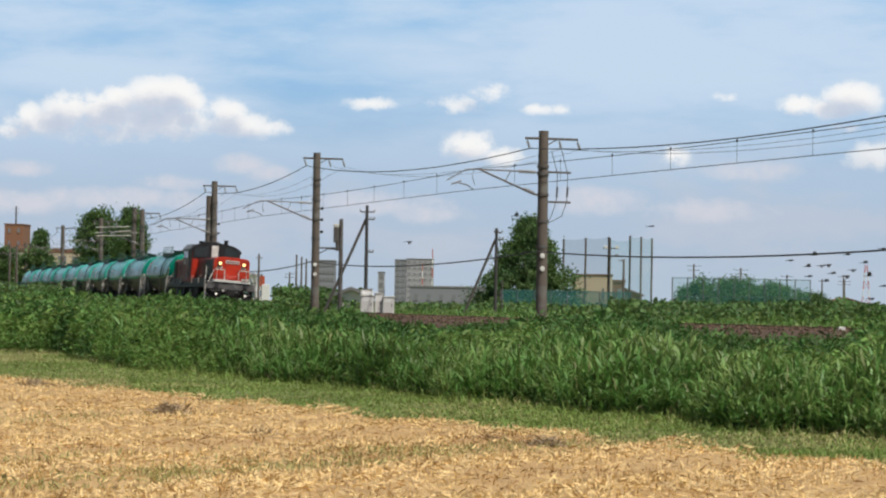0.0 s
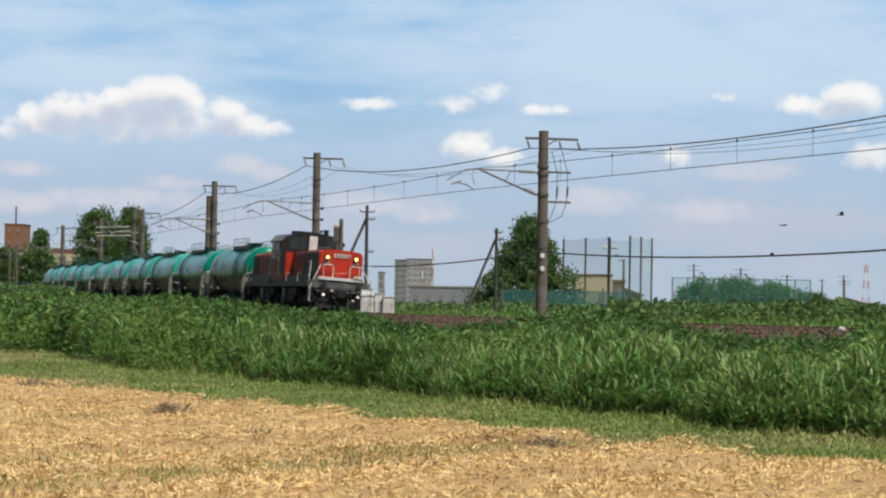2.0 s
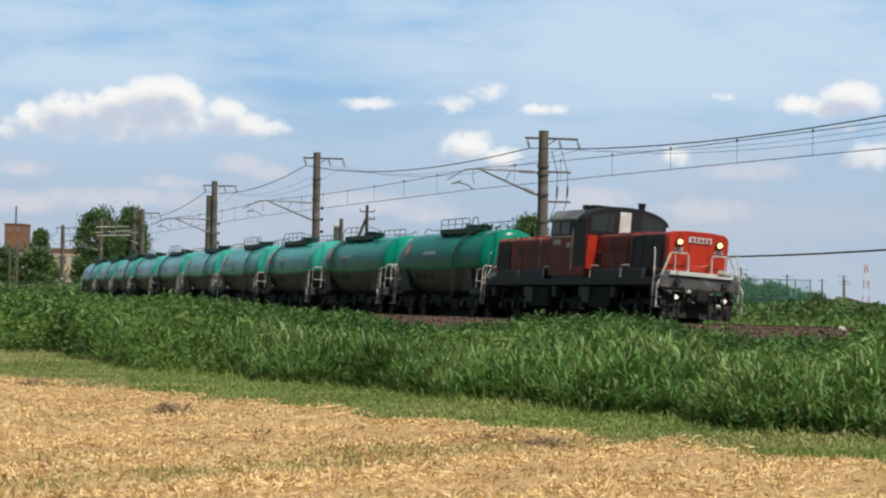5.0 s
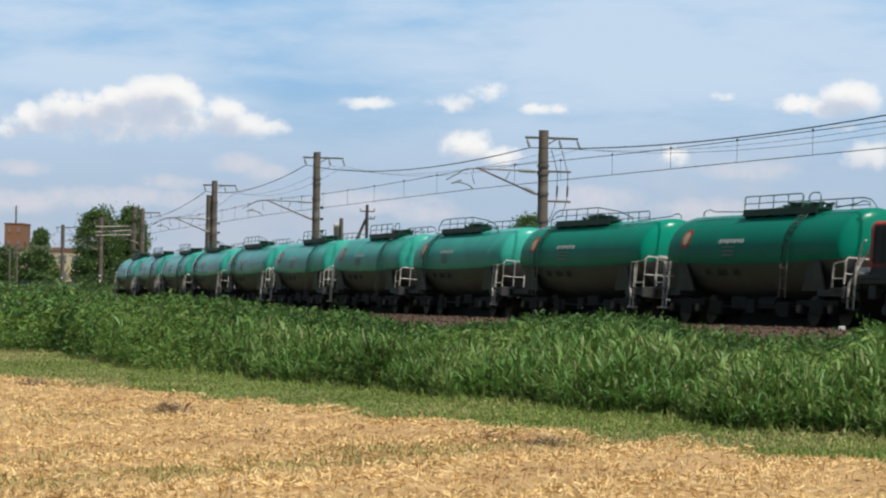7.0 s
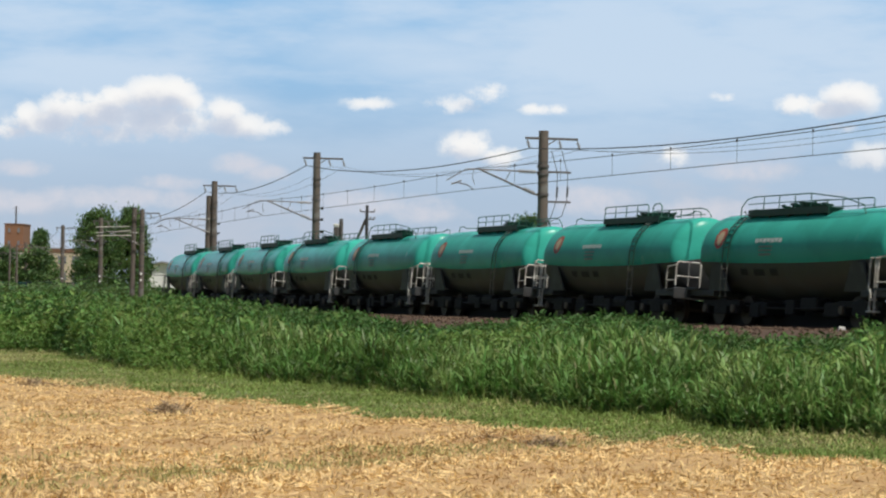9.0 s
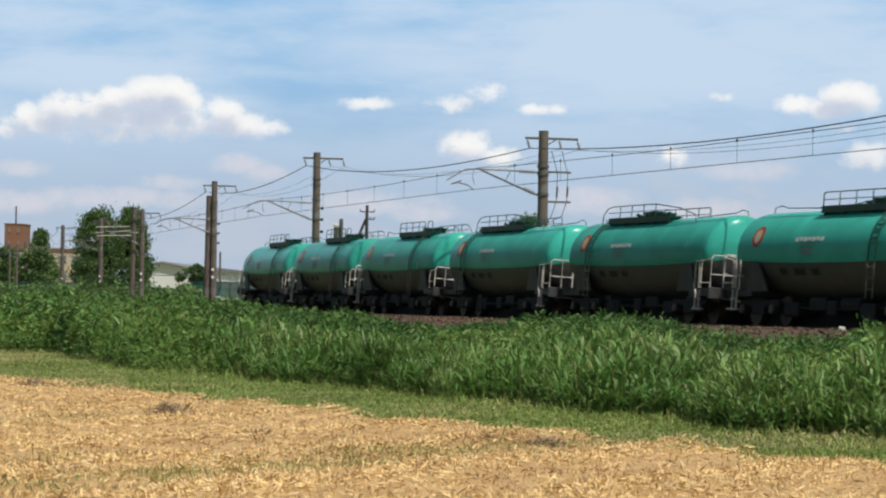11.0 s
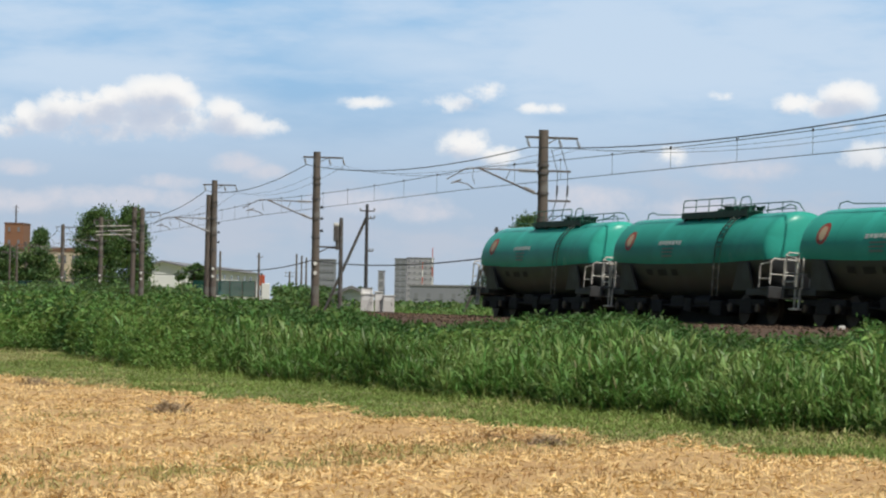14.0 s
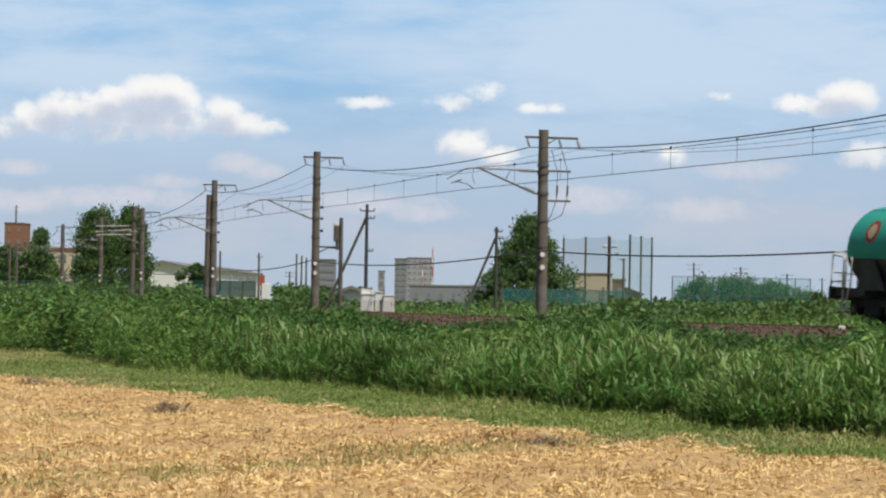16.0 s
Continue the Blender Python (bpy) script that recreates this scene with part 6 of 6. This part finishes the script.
def building(name, x0, x1, y, depth, z1, wall, roof, label, storeys=0, columns=0, gable=0.0, parapet=0.3, z0=0.6, pane=(0.6, 0.5)):
    w = empty(name, Matrix.Translation(((x0 + x1) / 2, y, z0)))
    hw, h = (x1 - x0) / 2, z1 - z0
    if gable:
        pts = [(-hw, 0, 0), (hw, 0, 0), (hw, 0, h), (0, 0, h + gable), (-hw, 0, h)]
        part("wall", plate(fresh(), pts, (0, depth, 0)), wall, w)
        bm = fresh()
        plate(bm, [(-hw - 0.3, -0.3, h - 0.05), (0, -0.3, h + gable), (0, -0.3, h + gable + 0.18), (-hw - 0.3, -0.3, h + 0.13)], (0, depth + 0.6, 0))
        plate(bm, [(hw + 0.3, -0.3, h - 0.05), (0, -0.3, h + gable), (0, -0.3, h + gable + 0.18), (hw + 0.3, -0.3, h + 0.13)], (0, depth + 0.6, 0))
        part("roof", bm, roof, w)
    else:
        part("wall", box(fresh(), (-hw, 0, 0), (hw, depth, h)), wall, w)
        part("roof", box(fresh(), (-hw - 0.1, -0.1, h), (hw + 0.1, depth + 0.1, h + parapet), 0.02), roof, w)
    for i in range(storeys):
        for j in range(columns):
            cx, cz = -hw + (j + 0.5) * 2 * hw / columns, (i + 0.55) * h / storeys
            a, b = pane[0] * hw / columns, pane[1] * h / storeys / 2
            win = part("window", box(fresh(), (cx - a, -0.05, cz - b), (cx + a, 0.0, cz + b)), PANE, w)
            part("sill", box(fresh(), (cx - a - 0.05, -0.12, cz - b - 0.08), (cx + a + 0.05, -0.0, cz - b)), wall, win)
    return tagged(w, label, "building")


def long_hall():
    """Low white hall, its long side drawn towards the line, with a shallow roof and small windows."""
    a, b = Vector((-56.0, 600, 0)), Vector((-50.2, 760, 0))
    d = (b - a).normalized()
    m = Matrix.Translation(a) @ Matrix.Rotation(math.atan2(d.y, d.x), 4, "Z")
    w = empty("long_hall", m)
    n = (b - a).length
    part("wall", box(fresh(), (0, 0, 0.6), (n, 8, 8.3)), WALL_WHITE, w)
    pts = [(-0.7, 8.2), (4.0, 9.2), (8.7, 8.2), (8.7, 8.5), (4.0, 9.55), (-0.7, 8.5)]
    part("roof", plate(fresh(), [(-0.8, p, q) for p, q in pts], (n + 1.6, 0, 0)), ROOF_GREY, w)
    part("gable", plate(fresh(), [(-0.02, 0, 8.3), (-0.02, 8, 8.3), (-0.02, 4.0, 9.2)], (0.2, 0, 0)), WALL_WHITE, w)
    for k in range(9):
        x = n * (0.12 + 0.095 * k)
        win = part("window", box(fresh(), (x, -0.08, 6.3), (x + 3.0, 0, 7.3)), PANE, w)
        part("sill", box(fresh(), (x - 0.2, -0.2, 6.15), (x + 3.2, 0, 6.3)), WALL_WHITE, win)
    tagged(w, "long low white hall with a shallow grey roof", "building")


long_hall()
building("apartment_tower", -109.6, -104.9, 700, 12, 19.4, WALL_BROWN, ROOF_BROWN, "brown tiled tower with a mast on its roof", 6, 2, pane=(0.25, 0.35))
w = utility_pole(-107.4, 704, 24.2, 0.22, None, ((0.6, -0.7, 0.7), (1.6, -0.6, 0.6)), material=STEEL, label="thin steel roof mast with antennas", z0=19.6)
building("apartment_building", -115, -92, 690, 14, 12.6, WALL_BROWN, ROOF_BROWN, "low brown apartment building behind trees", 3, 7)
building("apartment_building", -92, -74, 600, 14, 11.0, WALL_BEIGE, ROOF_BROWN, "low beige building with a brown roof edge", 3, 6, parapet=0.9)
building("office_block", -31.2, -27.0, 700, 12, 11.6, WALL_DARK, ROOF_GREY, "dark grey office block with railed roof", 6, 4, pane=(0.8, 0.35))
building("apartment_building", -13.6, -10.4, 795, 14, 13.5, WALL_DARK, ROOF_GREY, "dark slab of a distant apartment building", 8, 2)
building("apartment_building", -10.3, -2.6, 800, 14, 13.9, WALL_GREY, ROOF_GREY, "pale grey distant apartment building", 8, 5, pane=(0.4, 0.22))
building("chimney_block", -18.4, -16.6, 800, 6, 10.0, WALL_GREY, ROOF_GREY, "small pale grey distant block", 4, 1)
building("warehouse", -5.8, 9.9, 500, 20, 4.4, WALL_DARK, ROOF_GREY, "low grey-blue warehouse with small windows", 1, 7, pane=(0.3, 0.25))
building("clubhouse", 15.2, 19.4, 320, 9, 5.15, WALL_BEIGE, ROOF_BROWN, "flat-roofed beige clubhouse with a thin dark roof edge", 1, 2, parapet=0.14, pane=(0.15, 0.25))
building("clubhouse_wing", 18.7, 20.9, 321, 8, 4.4, ROOF_BROWN, ROOF_BROWN, "brown wing of a low clubhouse", 1, 2)
for x0, x1, y, z, r in ((57.5, 66, 480, 2.9, ROOF_GREY), (68, 76, 500, 2.6, ROOF_BROWN), (22.5, 28.5, 400, 3.2, ROOF_BROWN)):
    building("house", x0, x1, y, 8, z, WALL_BEIGE if y > 450 else WALL_BROWN, r, "low distant house with a pitched roof", 1, 3, gable=1.1, pane=(0.4, 0.3))
building("hut", -6.9, -4.3, 172, 3, 1.9, WALL_WHITE, ROOF_GREY, "small pale hut half hidden by bushes", 1, 1, gable=0.55, pane=(0.3, 0.3))

w = empty("low_wall", Matrix.Translation((-22.5, 261, 0)))
part("wall", box(fresh(), (-2.5, 0, 0.6), (5.6, 0.3, 1.9)), WALL_WHITE, w)
part("coping", box(fresh(), (-2.55, -0.05, 1.9), (5.65, 0.35, 1.98)), WALL_WHITE, w)
tagged(w, "low white wall under a teal fence", "wall")

# red sign post and white board by the crossing
w = empty("red_signboard", Matrix.Translation((-17.3, 268, 0.6)))
part("post", rod(fresh(), (0, 0, 0), (0, 0, 3.6), 0.09, n=10), STEEL, w)
part("board", box(fresh(), (-0.25, -0.08, 2.4), (0.3, 0.05, 3.4), 0.03), RED_SIGN, w)
part("board_base", box(fresh(), (-0.28, -0.06, 2.0), (0.35, 0.06, 2.4), 0.03), WALL_WHITE, w)
tagged(w, "red and white signboard on a steel post", "sign")
w = empty("white_signboard", Matrix.Translation((-15.6, 250, 0.6)))
part("board", box(fresh(), (-0.5, -0.1, 0.6), (0.2, 0.1, 2.5), 0.04), WALL_WHITE, w)
part("leg", rod(fresh(), (-0.3, 0, 0), (-0.3, 0, 0.6), 0.06, n=8), STEEL, w)
part("leg", rod(fresh(), (0.1, 0, 0), (0.1, 0, 0.6), 0.06, n=8), STEEL, w)
tagged(w, "white upright board near the crossing", "sign")


def fence(name, p0, p1, n, z0, z1, label, sheet, post_r=0.05, rail=True):
    w = empty(name, Matrix.Translation((p0[0], p0[1], 0)))
    d = Vector((p1[0] - p0[0], p1[1] - p0[1], 0))
    for k in range(n + 1):
        q = d * (k / n)
        part("post", rod(fresh(), (q.x, q.y, z0 - 0.5), (q.x, q.y, z1), post_r, n=8), STEEL if post_r < 0.1 else CONCRETE, w)
    for k in range(n):
        a, b = d * (k / n), d * ((k + 1) / n)
        bm = fresh()
        m = 6
        cols = []
        for i in range(m + 1):
            q = a.lerp(b, i / m)
            bow = math.sin(math.pi * i / m)
            cols.append([bm.verts.new((q.x, q.y - 0.05, z0 + (z1 - z0 - 0.15 * bow * (z1 > 5)) * f)) for f in (0, 0.5, 1)])
        for c0, c1 in zip(cols, cols[1:]):
            for i in range(2):
                bm.faces.new((c0[i], c1[i], c1[i + 1], c0[i + 1]))
        part("net_panel", bm, sheet, w)
    if rail:
        for f in (0.98, 0.5):
            z = z0 + (z1 - z0) * f
            part("rail", rod(fresh(), (0, 0, z), (d.x, d.y, z), post_r * 0.5, n=6), STEEL, w)
    return tagged(w, label, "fence")


fence("net_fence", (12.05, 280), (15.85, 268), 2, 0.8, 8.3, "tall green netting on steel posts", NET, 0.10, False)
fence("net_fence", (15.85, 268), (18.15, 272), 1, 0.8, 8.1, "tall green netting on steel posts", NET, 0.10, False)
fence("net_fence", (18.15, 272), (20.95, 281), 2, 0.8, 8.55, "tall green netting on steel posts", NET, 0.10, False)
fence("net_fence", (24.6, 300), (39.9, 304), 9, 0.8, 4.9, "green net fence on thin posts", NET, 0.06)
fence("green_fence", (3.9, 188), (13.2, 196), 8, 0.8, 2.7, "dark green sheet fence behind the track", net_material("dark_green_sheet", (0.02, 0.13, 0.12), 0.6), 0.05)
fence("green_fence", (-23.5, 264), (-17.2, 258), 5, 1.9, 3.35, "teal mesh fence before the hall", net_material("teal_mesh", (0.02, 0.17, 0.155), 0.85), 0.06)
fence("green_fence", (-50.0, 300), (-36.0, 290), 9, 0.8, 3.2, "teal mesh fence behind the line", net_material("teal_mesh_dim", (0.03, 0.15, 0.16), 0.6), 0.06)

# floodlight heads on a tall net post
w = empty("floodlight", Matrix.Translation((15.85, 267.6, 7.2)))
part("post", rod(fresh(), (0.1, 0.1, -6.6), (0.1, 0.1, 1.0), 0.09, n=8), STEEL, w)
part("bar", box(fresh(), (-0.6, -0.05, -0.05), (0.9, 0.05, 0.05)), STEEL, w)
for x, z in ((-0.3, 0.1), (0.75, 0.1), (0.0, -0.75), (0.75, -0.7)):
    part("lamp_head", box(fresh(), (x - 0.18, -0.2, z - 0.12), (x + 0.18, 0.05, z + 0.12), 0.03), CABINET if z > 0 else STEEL, w)
part("lower_bar", box(fresh(), (-0.3, -0.05, -0.8), (0.9, 0.05, -0.72)), STEEL, w)
tagged(w, "floodlight heads on a net post", "floodlight")


def lattice_mast(x, y, z1, half, r=0.14):
    """Red and white lattice mast."""
    w = empty("lattice_mast", Matrix.Translation((x, y, 0.6)))
    n = 6
    for k in range(n):
        z0, zt = z1 * k / n, z1 * (k + 1) / n
        a, b = half * (1 - 0.75 * k / n), half * (1 - 0.75 * (k + 1) / n)
        bm = fresh()
        for sx in (-1, 1):
            for sy in (-1, 1):
                rod(bm, (sx * a, sy * a, z0), (sx * b, sy * b, zt), r, n=5)
            rod(bm, (sx * a, -a, z0), (-sx * b, -b, zt), r * 0.65, n=5)
        part("section", bm, RED_SIGN if k % 2 else WALL_WHITE, w)
    tagged(w, "distant red and white lattice mast", "mast")


lattice_mast(136.0, 900, 15.5, 1.4, 0.07)
lattice_mast(-4.3, 600, 9.5, 0.12, 0.05)
lattice_mast(-2.9, 790, 16.2, 0.2, 0.06)


# ---- birds ----
def bird(span):
    w = empty("bird")
    bm = fresh()
    rings = []
    for x, r in ((0.16, 0.005), (0.13, 0.025), (0.07, 0.042), (0.0, 0.05), (-0.08, 0.035), (-0.13, 0.018), (-0.2, 0.03)):
        rings.append([(x, r * math.cos(a), 0.6 * r * math.sin(a)) for a in np.linspace(0, math.tau, 9)[:-1]])
    part("body", loft(bm, rings), FEATHER, w)
    for sy in (-1, 1):
        wing = part("wing", plate(fresh(), [(0.07, 0, 0.0), (0.09, sy * span * 0.45, 0.02), (0.02, sy * span, 0.0), (-0.05, sy * span * 0.55, 0.01), (-0.07, 0, 0)], (0, 0, 0.012)), FEATHER, w)
        wing.location = (0, sy * 0.03, 0.01)
        WINGS.append((wing, sy))
    part("tail", plate(fresh(), [(-0.14, -0.02, 0), (-0.14, 0.02, 0), (-0.25, 0.05, 0), (-0.25, -0.05, 0)], (0, 0, 0.01)), FEATHER, w)
    return tagged(w, "small dark bird in flight with spread wings", "bird", "flock of birds")


WINGS = []
FEATHER = mat("dark_feather", (0.035, 0.035, 0.04), 0.7, 0, 8, 0.3)
# bearing and height at the start, distance, flight over the ground in metres a second
FLOCK = [(14.89, 120, 3.8, 6.02, 1.06), (15.91, 120, 4.05, 5.12, 0.37), (15.65, 120, 3.56, 5.9, 0.89), (16.22, 120, 3.6, 5.74, 0.55), (16.51, 120, 3.65, 5.67, 0.79), (15.72, 120, 3.13, 5.65, 0.43), (17.33, 120, 4.09, 5.5, 0.61), (16.72, 120, 3.28, 5.79, 1.1), (17.3, 120, 3.18, 6.02, 0.74), (17.57, 120, 3.44, 5.51, 0.51), (18.09, 120, 3.76, 5.1, 0.32), (18.26, 120, 3.2, 5.53, 0.55), (18.9, 120, 2.77, 5.45, 1.01), (18.86, 120, 4.39, 5.59, 0.75), (18.38, 120, 2.24, 5.3, 0.32), (16.43, 120, 2.94, 5.39, 0.41), (3.12, 120, 5.52, 6.9, 0.12), (8.9, 120, 5.17, 2.54, -0.6), (-1.46, 120, 4.33, 7.98, 0.48)]
flock = []
for k in range(len(FLOCK)):
    flock.append(bird(0.24 + 0.04 * (k % 3)))


def ob_turned(ob):
    top = ob.parent.parent
    return top in train_wagons and TURNED[train_wagons.index(top)]


def motions():
    ts = [k * 0.25 for k in range(65)]
    walk(backdrop, [(0, pose(0, 3600, 0)), (16, pose(-6, 3600, 0))])
    walk(locomotive, [(t, vehicle_pose(travelled(t) - 9.2)) for t in ts])
    for k, (w, turned) in enumerate(zip(train_wagons, TURNED)):
        back = Matrix.Rotation(math.pi if turned else 0.0, 4, "Z")
        walk(w, [(t, vehicle_pose(travelled(t) - 18.0 - 13.57 * (k + 0.5)) @ back) for t in ts])
    # wheels roll with the ground covered
    every = [k / FPS for k in range(16 * FPS + 1)]
    for ob, r in WHEELS:
        at, back = ob.location.copy(), -1.0 if ob_turned(ob) else 1.0
        walk(ob, [(t, Matrix.Translation(at) @ Matrix.Rotation(back * travelled(t) / r, 4, "Y")) for t in every])
    for (x, y, z, vx, vz), ob in zip(FLOCK, flock):
        walk(ob, [(t, pose(x + vx * t, y - 0.4 * t, z + vz * t, 0, -4, 0)) for t in (0, 4, 8, 12, 16)])
    # wing beats while the flock is near
    for k, (wing, sy) in enumerate(WINGS):
        at = wing.location.copy()
        beat = [j * 0.1 for j in range(31)]
        walk(wing, [(t, Matrix.Translation(at) @ Matrix.Rotation(sy * radians(32) * math.sin(t * 31.0 + 1.3 * (k // 2)), 4, "X")) for t in beat] + [(16, Matrix.Translation(at))])


motions()
